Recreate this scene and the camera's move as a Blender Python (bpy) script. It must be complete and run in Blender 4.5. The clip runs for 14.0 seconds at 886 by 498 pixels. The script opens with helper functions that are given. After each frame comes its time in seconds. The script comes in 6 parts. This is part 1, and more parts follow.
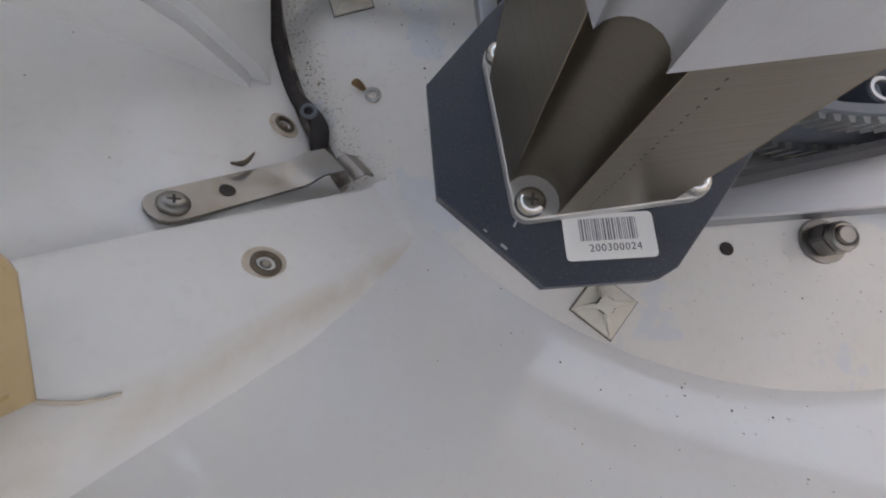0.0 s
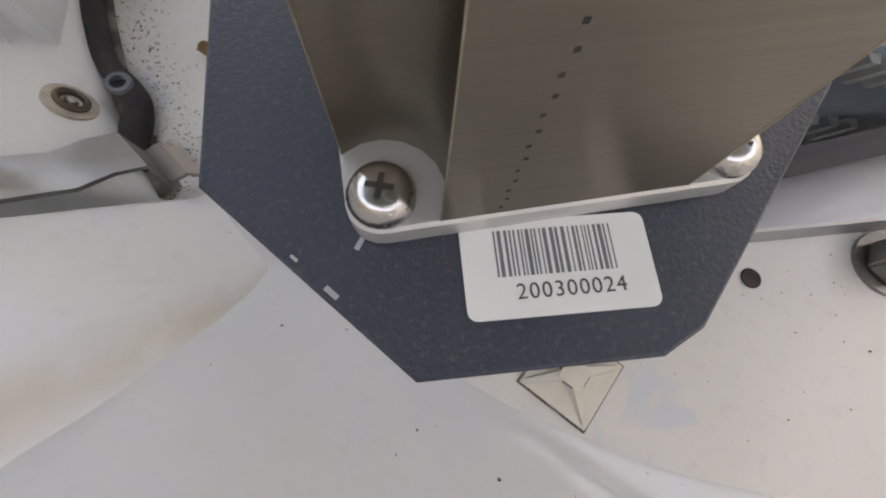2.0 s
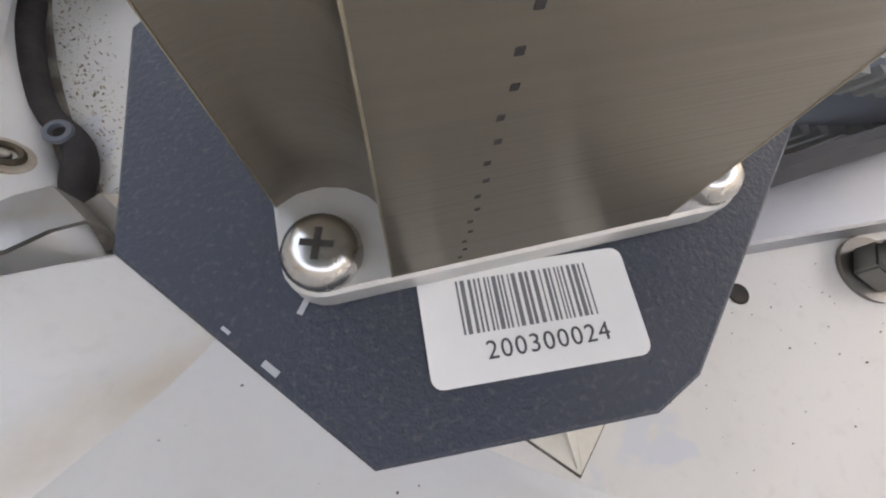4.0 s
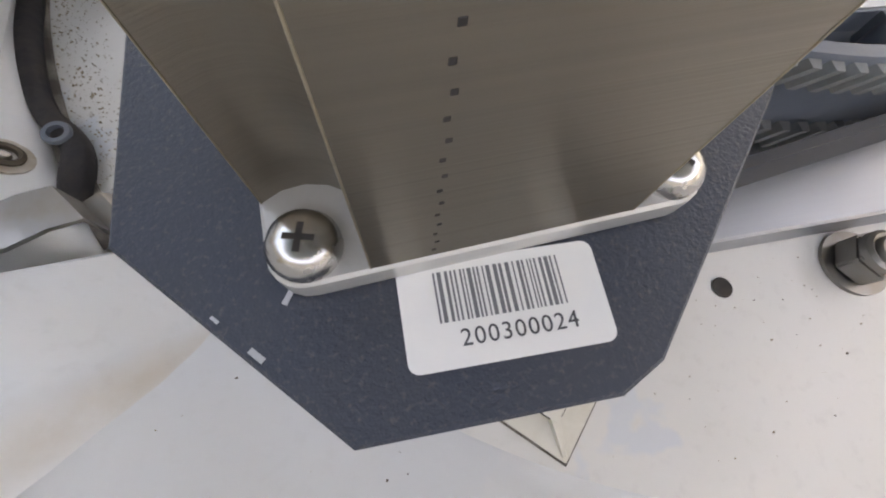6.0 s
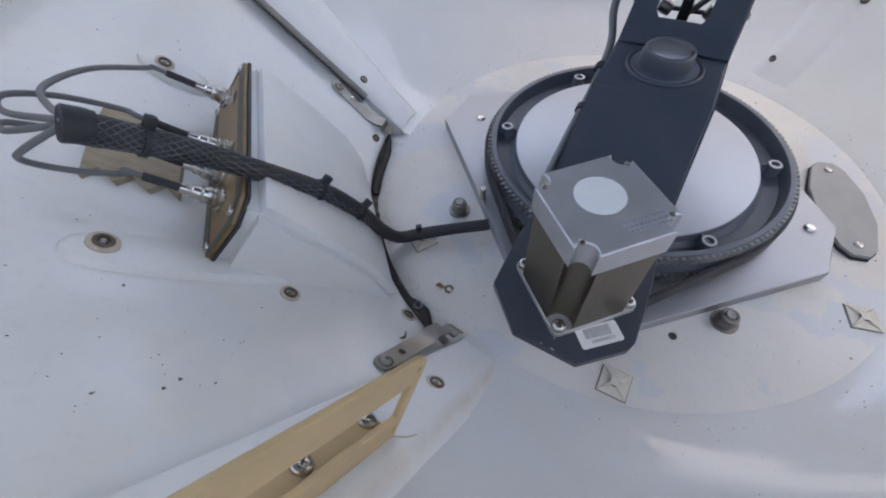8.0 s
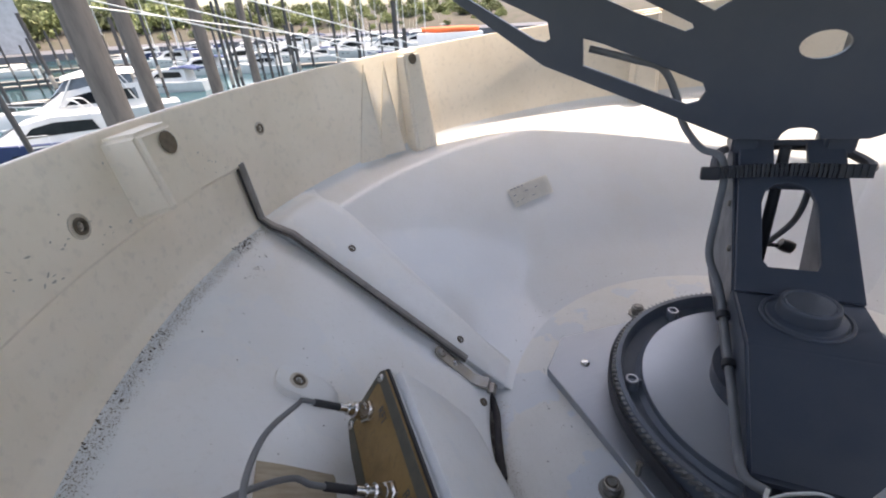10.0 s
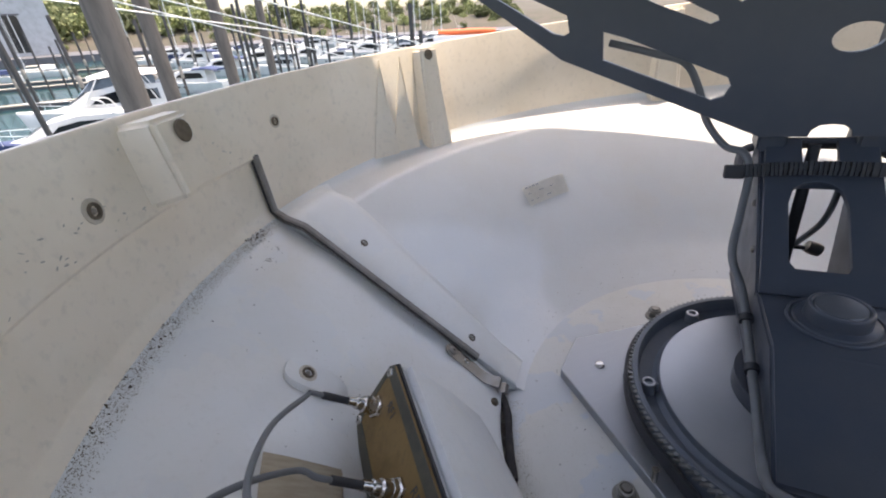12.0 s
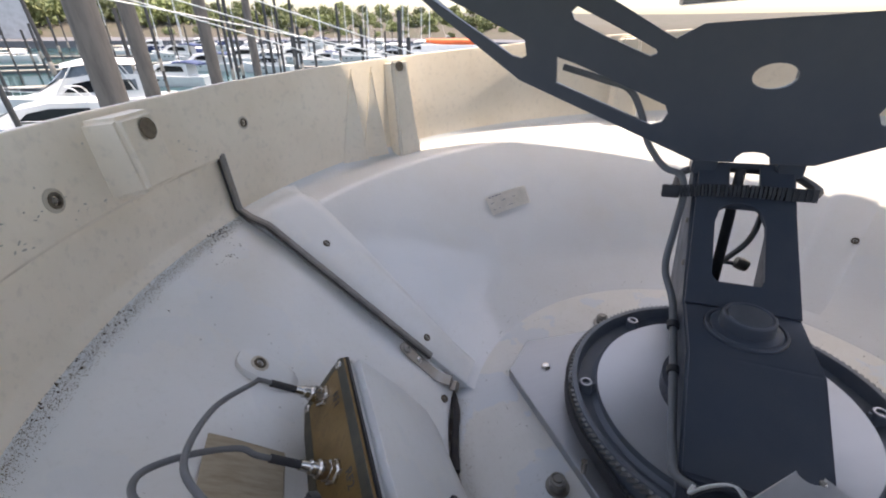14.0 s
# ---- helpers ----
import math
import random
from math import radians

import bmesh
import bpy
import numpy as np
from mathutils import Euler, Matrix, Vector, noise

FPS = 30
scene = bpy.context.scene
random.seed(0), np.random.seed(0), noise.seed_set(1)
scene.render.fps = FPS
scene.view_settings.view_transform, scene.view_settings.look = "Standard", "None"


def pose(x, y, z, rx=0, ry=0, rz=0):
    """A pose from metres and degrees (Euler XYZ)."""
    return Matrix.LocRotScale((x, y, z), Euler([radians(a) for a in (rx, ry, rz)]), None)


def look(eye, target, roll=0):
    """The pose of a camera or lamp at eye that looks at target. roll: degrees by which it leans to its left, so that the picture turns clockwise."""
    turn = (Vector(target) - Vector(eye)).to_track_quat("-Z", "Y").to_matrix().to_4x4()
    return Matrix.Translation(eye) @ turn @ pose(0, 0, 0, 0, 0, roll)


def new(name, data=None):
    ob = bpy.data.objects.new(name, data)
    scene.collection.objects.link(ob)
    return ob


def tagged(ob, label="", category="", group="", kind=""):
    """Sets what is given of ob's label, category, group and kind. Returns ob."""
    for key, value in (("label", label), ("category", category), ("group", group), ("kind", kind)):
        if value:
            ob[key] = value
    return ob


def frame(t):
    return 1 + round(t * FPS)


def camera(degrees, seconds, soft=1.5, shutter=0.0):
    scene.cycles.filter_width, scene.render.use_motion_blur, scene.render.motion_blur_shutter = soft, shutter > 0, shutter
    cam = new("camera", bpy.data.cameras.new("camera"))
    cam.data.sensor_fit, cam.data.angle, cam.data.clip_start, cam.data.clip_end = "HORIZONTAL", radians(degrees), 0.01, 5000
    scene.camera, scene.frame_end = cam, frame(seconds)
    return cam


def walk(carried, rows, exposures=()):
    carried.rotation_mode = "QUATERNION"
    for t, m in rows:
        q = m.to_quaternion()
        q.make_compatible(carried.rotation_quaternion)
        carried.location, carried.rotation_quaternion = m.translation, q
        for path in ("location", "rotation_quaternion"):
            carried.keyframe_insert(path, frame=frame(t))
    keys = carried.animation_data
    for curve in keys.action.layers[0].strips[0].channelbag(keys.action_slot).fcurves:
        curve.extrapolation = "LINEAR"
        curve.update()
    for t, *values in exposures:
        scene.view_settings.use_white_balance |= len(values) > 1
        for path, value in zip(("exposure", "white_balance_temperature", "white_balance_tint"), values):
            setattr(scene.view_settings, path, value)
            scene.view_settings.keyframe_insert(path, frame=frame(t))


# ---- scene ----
cam = camera(94.2, 14.0, soft=2.0, shutter=0.0)
PATH = [
    (0, (-0.19217, -0.18542, 0.15873), (-0.15499, -0.12318, -0.13237), 25.70),
    (0.5, (-0.16875, -0.17467, 0.14460), (-0.12294, -0.11148, -0.14508), 28.04),
    (1, (-0.16236, -0.19006, 0.11252), (-0.11462, -0.13443, -0.17839), 36.83),
    (1.5, (-0.16329, -0.17785, 0.10643), (-0.11773, -0.10871, -0.18192), 28.76),
    (2, (-0.15503, -0.17337, 0.10260), (-0.10579, -0.09242, -0.18204), 24.94),
    (4.5, (-0.14927, -0.16776, 0.09805), (-0.08811, -0.07466, -0.18051), 22.85),
    (5, (-0.14795, -0.16854, 0.09894), (-0.08682, -0.07669, -0.18003), 23.23),
    (5.5, (-0.14622, -0.16943, 0.10161), (-0.08595, -0.07503, -0.17671), 22.07),
    (6, (-0.14763, -0.17029, 0.10077), (-0.08763, -0.07802, -0.17831), 22.38),
    (6.5, (-0.14850, -0.17372, 0.10003), (-0.08909, -0.08465, -0.18021), 23.88),
    (7, (-0.15318, -0.18243, 0.11066), (-0.09699, -0.09161, -0.16969), 24.09),
    (7.5, (-0.17583, -0.22060, 0.18665), (-0.12379, -0.10785, -0.08645), 15.63),
    (7.7, (-0.19300, -0.23304, 0.22153), (-0.14271, -0.10823, -0.04660), 11.26),
    (7.8, (-0.20848, -0.23603, 0.23664), (-0.15704, -0.09767, -0.02453), 8.54),
    (8, (-0.25588, -0.23533, 0.27630), (-0.20004, -0.06665, 0.03458), 3.21),
    (8.1, (-0.28218, -0.23543, 0.30166), (-0.22242, -0.05339, 0.07081), 1.07),
    (8.2, (-0.30173, -0.23078, 0.32107), (-0.23846, -0.03580, 0.10203), -1.40),
    (8.3, (-0.31566, -0.22196, 0.33226), (-0.24780, -0.01551, 0.12543), -2.79),
    (8.5, (-0.32409, -0.19475, 0.34202), (-0.24465, 0.03145, 0.16168), -4.56),
    (8.6, (-0.32320, -0.17850, 0.33830), (-0.23785, 0.05280, 0.16745), -3.60),
    (8.7, (-0.31842, -0.16545, 0.33284), (-0.22954, 0.07258, 0.17333), -3.16),
    (9.0, (-0.32850, -0.14650, 0.32450), (-0.24150, 0.10050, 0.17350), -3.10),
    (11, (-0.34211, -0.12730, 0.31674), (-0.25517, 0.12067, 0.17200), -3.00),
    (11.5, (-0.34295, -0.12852, 0.31251), (-0.26140, 0.12069, 0.16676), -2.86),
    (12, (-0.33976, -0.12736, 0.31253), (-0.26141, 0.12297, 0.16693), -2.99),
    (12.5, (-0.33892, -0.12571, 0.31391), (-0.26208, 0.12495, 0.16808), -3.17),
    (13, (-0.33892, -0.12593, 0.31198), (-0.26353, 0.12499, 0.16584), -3.38),
    (13.5, (-0.33946, -0.12432, 0.30602), (-0.26388, 0.12644, 0.15971), -2.88),
    (14, (-0.32534, -0.15452, 0.31965), (-0.23238, 0.09324, 0.17831), 0.68),
]
EXPOSURES = [(0.0, 2.43, 8550, 14), (1.0, 2.66, 9250, 14), (2.0, 2.81, 9250, 14), (4.5, 3.10, 8850, 14), (6.5, 3.02, 8850, 14), (7.0, 2.80, 8350, 14), (7.5, 2.55, 7450, 13), (8.0, 2.40, 7250, 13), (8.5, 1.95, 7500, 14), (11.0, 1.90, 7500, 15), (14.0, 1.84, 7500, 15)]
walk(cam, [(t, look(eye, target, roll)) for t, eye, target, roll in PATH], EXPOSURES)

# ---- light ----
SUN_AZ, SUN_EL = 26.5, 82.0
world = bpy.data.worlds.new("sky")
scene.world = world
world.use_nodes = True
wn = world.node_tree
sky = wn.nodes.new("ShaderNodeTexSky")
sky.sky_type = "NISHITA"
sky.sun_disc = False
sky.sun_elevation = radians(SUN_EL)
sky.sun_rotation = radians(90 - SUN_AZ)
sky.air_density, sky.dust_density, sky.ozone_density = 1.0, 3.0, 1.0
wn.nodes["Background"].inputs[1].default_value = 0.15
wn.links.new(sky.outputs[0], wn.nodes["Background"].inputs[0])
sun = new("sun", bpy.data.lights.new("sun", "SUN"))
sun.data.energy, sun.data.angle, sun.data.color = 2.3, radians(0.53), (1.0, 0.95, 0.87)
SUN_DIR = Vector((math.cos(radians(SUN_AZ)) * math.cos(radians(SUN_EL)), math.sin(radians(SUN_AZ)) * math.cos(radians(SUN_EL)), math.sin(radians(SUN_EL))))
sun.matrix_world = look(SUN_DIR * 30, (0, 0, 0))


# ---- materials ----
def mat(name, color, rough=0.5, metal=0.0, var=None, var_scale=20.0, amount=0.5, grain=None, grain_scale=200.0, grain_amount=0.3,
        bump=0.0, bump_scale=300.0, coat=0.0, stretch=None, per_object=0.0, wobble=0.0, wobble_scale=20.0, rough_var=0.0, patch=None, streak=None):
    """A node material: base colour, large stains towards var, fine specks towards grain, two bumps."""
    m = bpy.data.materials.new(name)
    m.use_nodes = True
    nt = m.node_tree
    b = nt.nodes["Principled BSDF"]
    b.inputs["Roughness"].default_value, b.inputs["Metallic"].default_value = rough, metal
    b.inputs["Coat Weight"].default_value = coat
    b.inputs["Coat Roughness"].default_value = 0.04
    b.inputs["Coat IOR"].default_value = 1.52
    tc = nt.nodes.new("ShaderNodeTexCoord")
    src = tc.outputs["Object"]
    if stretch:
        mp = nt.nodes.new("ShaderNodeMapping")
        mp.inputs["Scale"].default_value = stretch
        nt.links.new(src, mp.inputs[0])
        src = mp.outputs[0]

    def noise_at(scale, detail=6.0, rough_n=0.6):
        n = nt.nodes.new("ShaderNodeTexNoise")
        n.inputs["Scale"].default_value, n.inputs["Detail"].default_value, n.inputs["Roughness"].default_value = scale, detail, rough_n
        nt.links.new(src, n.inputs["Vector"])
        return n

    def ramp(sock, lo, hi, top=1.0):
        r = nt.nodes.new("ShaderNodeMapRange")
        r.inputs[1].default_value, r.inputs[2].default_value, r.inputs[4].default_value = lo, hi, top
        nt.links.new(sock, r.inputs[0])
        return r.outputs[0]

    def mix(fac, a, c):
        x = nt.nodes.new("ShaderNodeMix")
        x.data_type = "RGBA"
        nt.links.new(fac, x.inputs[0])
        if hasattr(a, "is_linked"):
            nt.links.new(a, x.inputs[6])
        else:
            x.inputs[6].default_value = (*a, 1)
        x.inputs[7].default_value = (*c, 1)
        return x.outputs[2]

    col = color
    b.inputs["Base Color"].default_value = (*color, 1)
    if var:
        n = noise_at(var_scale)
        col = mix(ramp(n.outputs[0], 0.42, 0.72, amount), col, var)
        if rough_var:
            rr = nt.nodes.new("ShaderNodeMapRange")
            rr.inputs[1].default_value, rr.inputs[2].default_value = 0.35, 0.7
            rr.inputs[3].default_value, rr.inputs[4].default_value = max(rough - rough_var, 0.03), min(rough + rough_var, 1)
            nt.links.new(n.outputs[0], rr.inputs[0])
            nt.links.new(rr.outputs[0], b.inputs["Roughness"])
    if grain:
        n = noise_at(grain_scale, 3.0)
        col = mix(ramp(n.outputs[0], 0.55, 0.75, grain_amount), col, grain)
    if patch:
        n = noise_at(patch[1], 5.0, 0.55)
        col = mix(ramp(n.outputs[0], 0.545, 0.565, patch[2]), col, patch[0])
    if streak:
        sp = nt.nodes.new("ShaderNodeSeparateXYZ")
        nt.links.new(tc.outputs["Object"], sp.inputs[0])
        an = nt.nodes.new("ShaderNodeMath")
        an.operation = "ARCTAN2"
        nt.links.new(sp.outputs[1], an.inputs[0])
        nt.links.new(sp.outputs[0], an.inputs[1])
        ds = nt.nodes.new("ShaderNodeMath")
        ds.operation = "SUBTRACT"
        ds.inputs[1].default_value = radians(streak[0] - 360)
        nt.links.new(an.outputs[0], ds.inputs[0])
        ab = nt.nodes.new("ShaderNodeMath")
        ab.operation = "ABSOLUTE"
        nt.links.new(ds.outputs[0], ab.inputs[0])
        near = ramp(ab.outputs[0], radians(streak[1]), radians(streak[1] * 0.1))
        ml = nt.nodes.new("ShaderNodeMath")
        ml.operation = "MULTIPLY"
        nt.links.new(near, ml.inputs[0])
        nt.links.new(ramp(noise_at(45, 6.0).outputs[0], 0.3, 0.62, streak[3]), ml.inputs[1])
        col = mix(ml.outputs[0], col, streak[2])
    if per_object:
        oi = nt.nodes.new("ShaderNodeObjectInfo")
        h = nt.nodes.new("ShaderNodeHueSaturation")
        r = nt.nodes.new("ShaderNodeMapRange")
        r.inputs[3].default_value, r.inputs[4].default_value = 1 - per_object, 1 + per_object
        nt.links.new(oi.outputs["Random"], r.inputs[0])
        nt.links.new(r.outputs[0], h.inputs["Value"])
        if hasattr(col, "is_linked"):
            nt.links.new(col, h.inputs["Color"])
        else:
            h.inputs["Color"].default_value = (*col, 1)
        col = h.outputs[0]
    if hasattr(col, "is_linked"):
        nt.links.new(col, b.inputs["Base Color"])
    last = None
    for strength, scale, dist in ((bump, bump_scale, 0.0006), (wobble, wobble_scale, 0.004)):
        if strength:
            bp = nt.nodes.new("ShaderNodeBump")
            bp.inputs["Strength"].default_value, bp.inputs["Distance"].default_value = strength, dist
            nt.links.new(noise_at(scale, 1.0 if coat > 0.5 else 4.0).outputs[0], bp.inputs["Height"])
            if last:
                nt.links.new(last, bp.inputs["Normal"])
            last = bp.outputs[0]
    if last:
        nt.links.new(last, b.inputs["Normal"])
    return m


# Bowl colour held below the hatch's, standing in for shade the light lacks.
GELCOAT = mat("darkened_gelcoat", (0.685, 0.695, 0.69), 0.50, coat=0.75, var=(0.61, 0.59, 0.54), var_scale=7, amount=0.55, grain=(0.52, 0.50, 0.46), grain_scale=260, grain_amount=0.12,
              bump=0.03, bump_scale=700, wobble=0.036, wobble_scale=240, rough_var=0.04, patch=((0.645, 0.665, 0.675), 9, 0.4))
MATTGEL = mat("aged_gelcoat", (0.765, 0.765, 0.745), 0.48, coat=0.3, var=(0.66, 0.63, 0.555), var_scale=8, amount=0.55, grain=(0.50, 0.48, 0.43), grain_scale=240, grain_amount=0.15,
              bump=0.08, bump_scale=420, rough_var=0.08, patch=((0.70, 0.715, 0.715), 14, 0.5))
RIBGEL = mat("stained_gelcoat", (0.765, 0.765, 0.745), 0.46, coat=0.15, var=(0.66, 0.63, 0.555), var_scale=8, amount=0.55, grain=(0.50, 0.48, 0.43), grain_scale=240, grain_amount=0.15,
             bump=0.08, bump_scale=420, rough_var=0.08, streak=(219.0, 1.2, (0.52, 0.42, 0.29), 0.42))
CREAM = mat("weathered_gelcoat", (0.86, 0.765, 0.63), 0.42, var=(0.70, 0.60, 0.455), var_scale=14, amount=0.5, grain=(0.40, 0.36, 0.30), grain_scale=150, grain_amount=0.25,
            bump=0.15, bump_scale=300, rough_var=0.1)
PLINTHGEL = mat("worn_gelcoat", (0.68, 0.665, 0.625), 0.48, coat=0.08, var=(0.57, 0.54, 0.47), var_scale=8, amount=0.6, grain=(0.42, 0.40, 0.36), grain_scale=240, grain_amount=0.18,
                bump=0.08, bump_scale=420, rough_var=0.08, patch=((0.575, 0.605, 0.63), 14, 0.8))
GRIT = mat("dirt", (0.30, 0.24, 0.155), 0.95, var=(0.38, 0.32, 0.22), var_scale=120, amount=0.9, bump=0.8, bump_scale=500)
GRIME = mat("grime_line", (0.42, 0.38, 0.31), 0.8, var=(0.62, 0.60, 0.54), var_scale=40, amount=0.9)
RUST = mat("rust_stain", (0.56, 0.50, 0.41), 0.6, var=(0.36, 0.28, 0.19), var_scale=150, amount=0.8)
RUSTDARK = mat("rusted_collar", (0.15, 0.12, 0.085), 0.7, 0.2, var=(0.08, 0.06, 0.045), var_scale=260, amount=0.9, bump=0.4, bump_scale=900)
# Near-black: paints the shade of recesses and holes; also dark joints and dots.
DARKHOLE = mat("hole_shade_and_marks", (0.03, 0.027, 0.025), 0.8, var=(0.08, 0.06, 0.05), var_scale=200)
MACHINED = mat("machined_aluminium", (0.62, 0.61, 0.58), 0.42, 0.55, var=(0.50, 0.49, 0.46), var_scale=90, amount=0.5, bump=0.15, bump_scale=900)
STEEL = mat("stainless", (0.52, 0.50, 0.47), 0.24, 1.0, var=(0.45, 0.43, 0.40), var_scale=120, amount=0.6, bump=0.05, bump_scale=800, rough_var=0.1)
DULLSTEEL = mat("dull_steel", (0.28, 0.27, 0.255), 0.46, 1.0, var=(0.30, 0.26, 0.21), var_scale=90, amount=0.7, bump=0.1, bump_scale=500, rough_var=0.12)
ALU = mat("brushed_aluminium", (0.36, 0.375, 0.395), 0.48, 0.9, var=(0.44, 0.45, 0.465), var_scale=40, amount=0.5, bump=0.12, bump_scale=260, stretch=(1, 14, 1), rough_var=0.08)
CASTALU = mat("cast_aluminium", (0.54, 0.54, 0.55), 0.42, 0.7, var=(0.44, 0.43, 0.42), var_scale=70, amount=0.5, bump=0.15, bump_scale=700)
WHITEDISC = mat("satin_disc", (0.48, 0.49, 0.505), 0.34, 0.4, var=(0.42, 0.43, 0.44), var_scale=25, amount=0.4, bump=0.04, bump_scale=400)
# Both blacks are set lighter and bluer, with lens haze in the colour.
BLACKALU = mat("black_anodised", (0.040, 0.048, 0.066), 0.42, 0.2, var=(0.055, 0.060, 0.072), var_scale=60, amount=0.6, grain=(0.13, 0.125, 0.11), grain_scale=1100, grain_amount=0.5,
               bump=0.5, bump_scale=1300, rough_var=0.08)
BLACKPAINT = mat("black_powder_coat", (0.052, 0.062, 0.082), 0.40, 0.0, var=(0.068, 0.076, 0.092), var_scale=40, amount=0.6, bump=0.2, bump_scale=900, rough_var=0.08)
GREYPULLEY = mat("grey_plastic", (0.135, 0.152, 0.180), 0.42, var=(0.18, 0.19, 0.205), var_scale=60, amount=0.6, bump=0.1, bump_scale=800)
TOOTH = mat("pulley_tooth", (0.27, 0.27, 0.26), 0.5, 0.2, var=(0.12, 0.12, 0.12), var_scale=120, amount=0.6)
RUBBER = mat("black_rubber", (0.026, 0.027, 0.032), 0.6, var=(0.035, 0.034, 0.033), var_scale=80, amount=0.6, bump=0.15, bump_scale=900)
WHITELABEL = mat("white_label", (0.80, 0.785, 0.745), 0.4, var=(0.72, 0.72, 0.71), var_scale=120, amount=0.4)
FADED = mat("faded_ink", (0.17, 0.17, 0.175), 0.55, var=(0.13, 0.13, 0.135), var_scale=300)
INK = mat("ink", (0.075, 0.075, 0.08), 0.55, var=(0.06, 0.06, 0.06), var_scale=400)
GREYINK = mat("grey_ink", (0.30, 0.31, 0.35), 0.55, var=(0.3, 0.3, 0.32), var_scale=400)
TAN = mat("yellowed_plastic", (0.55, 0.395, 0.205), 0.45, var=(0.44, 0.315, 0.165), var_scale=60, amount=0.6, bump=0.06, bump_scale=600)
AMBER = mat("amber_panel", (0.26, 0.165, 0.06), 0.38, 0.25, var=(0.15, 0.09, 0.03), var_scale=60, amount=0.8, grain=(0.09, 0.07, 0.04), grain_scale=300, grain_amount=0.4, bump=0.1, bump_scale=500)
GREYPLASTIC = mat("grey_cover", (0.36, 0.36, 0.34), 0.5, var=(0.28, 0.28, 0.26), var_scale=60, amount=0.5, bump=0.08, bump_scale=600)
IVORY = mat("ivory_plastic", (0.66, 0.63, 0.54), 0.45, var=(0.54, 0.50, 0.40), var_scale=150, amount=0.6)
GREYCABLE = mat("grey_cable", (0.155, 0.16, 0.165), 0.45, var=(0.12, 0.12, 0.125), var_scale=120, amount=0.5)
PUTTY = mat("weathered_putty", (0.44, 0.37, 0.27), 0.8, var=(0.30, 0.24, 0.165), var_scale=60, amount=0.8, stretch=(1, 6, 1), bump=0.4, bump_scale=300)
PAPER = mat("paper_sticker", (0.84, 0.82, 0.76), 0.6, var=(0.62, 0.60, 0.54), var_scale=60, amount=0.7)
BRASS = mat("brass", (0.62, 0.45, 0.20), 0.3, 1.0, var=(0.4, 0.3, 0.15), var_scale=200, amount=0.6)

# ---- building helpers ----
# The radome stands a few degrees off level; everything in it is laid out in its own axes and turned by LEVEL.
LEVEL = Matrix.Rotation(radians(-4.9), 4, Vector((0.30808, 0.95136, 0.0)))
BASES = {}
S2 = math.sqrt(0.5)


def uv(u, v, z):
    """A place from the distance ahead along the antenna arm's axis and to its left."""
    return Vector(((u - v) * S2, (u + v) * S2, z))


def thing(name, base, label, category, group="", kind="", turn=None):
    ob = new(name)
    ob.empty_display_size = 0.01
    ob.matrix_world = (turn or LEVEL) @ Matrix.Translation(base)
    BASES[ob.name] = Vector(base)
    return tagged(ob, label, category, group, kind)


def part(name, bm, material, parent, label="", smooth=35):
    """Links a bmesh as one mesh object under a thing or a part."""
    root = parent
    while root.parent:
        root = root.parent
    bmesh.ops.translate(bm, verts=bm.verts, vec=-BASES[root.name])
    bmesh.ops.recalc_face_normals(bm, faces=bm.faces)
    me = bpy.data.meshes.new(name)
    if smooth:
        for f in bm.faces:
            f.smooth = True
        for e in bm.edges:
            if len(e.link_faces) == 2 and e.calc_face_angle(0.0) > radians(smooth):
                e.smooth = False
    bm.to_mesh(me)
    bm.free()
    me.materials.append(material)
    ob = new(name, me)
    ob.parent = parent
    return tagged(ob, label)


def box(bm, lo, hi, bevel=0.0, m=None):
    r = bmesh.ops.create_cube(bm, size=1.0)
    vs = r["verts"]
    lo, hi = Vector(lo), Vector(hi)
    bmesh.ops.scale(bm, verts=vs, vec=hi - lo)
    bmesh.ops.translate(bm, verts=vs, vec=(lo + hi) / 2)
    if m:
        bmesh.ops.transform(bm, matrix=m, verts=vs)
    if bevel:
        es = list({e for v in vs for e in v.link_edges})
        bmesh.ops.bevel(bm, geom=es, offset=bevel, segments=2, affect="EDGES", profile=0.5)
    return bm


def cyl(bm, p0, p1, r0, r1=None, seg=24, caps=True):
    r1 = r0 if r1 is None else r1
    p0, p1 = Vector(p0), Vector(p1)
    q = (p1 - p0).to_track_quat("Z", "Y")
    rings = []
    for p, r in ((p0, r0), (p1, r1)):
        rings.append([bm.verts.new(p + q @ Vector((r * math.cos(2 * math.pi * k / seg), r * math.sin(2 * math.pi * k / seg), 0))) for k in range(seg)])
    for k in range(seg):
        bm.faces.new((rings[0][k], rings[0][(k + 1) % seg], rings[1][(k + 1) % seg], rings[1][k]))
    if caps:
        bm.faces.new(rings[0][::-1])
        bm.faces.new(rings[1])
    return bm


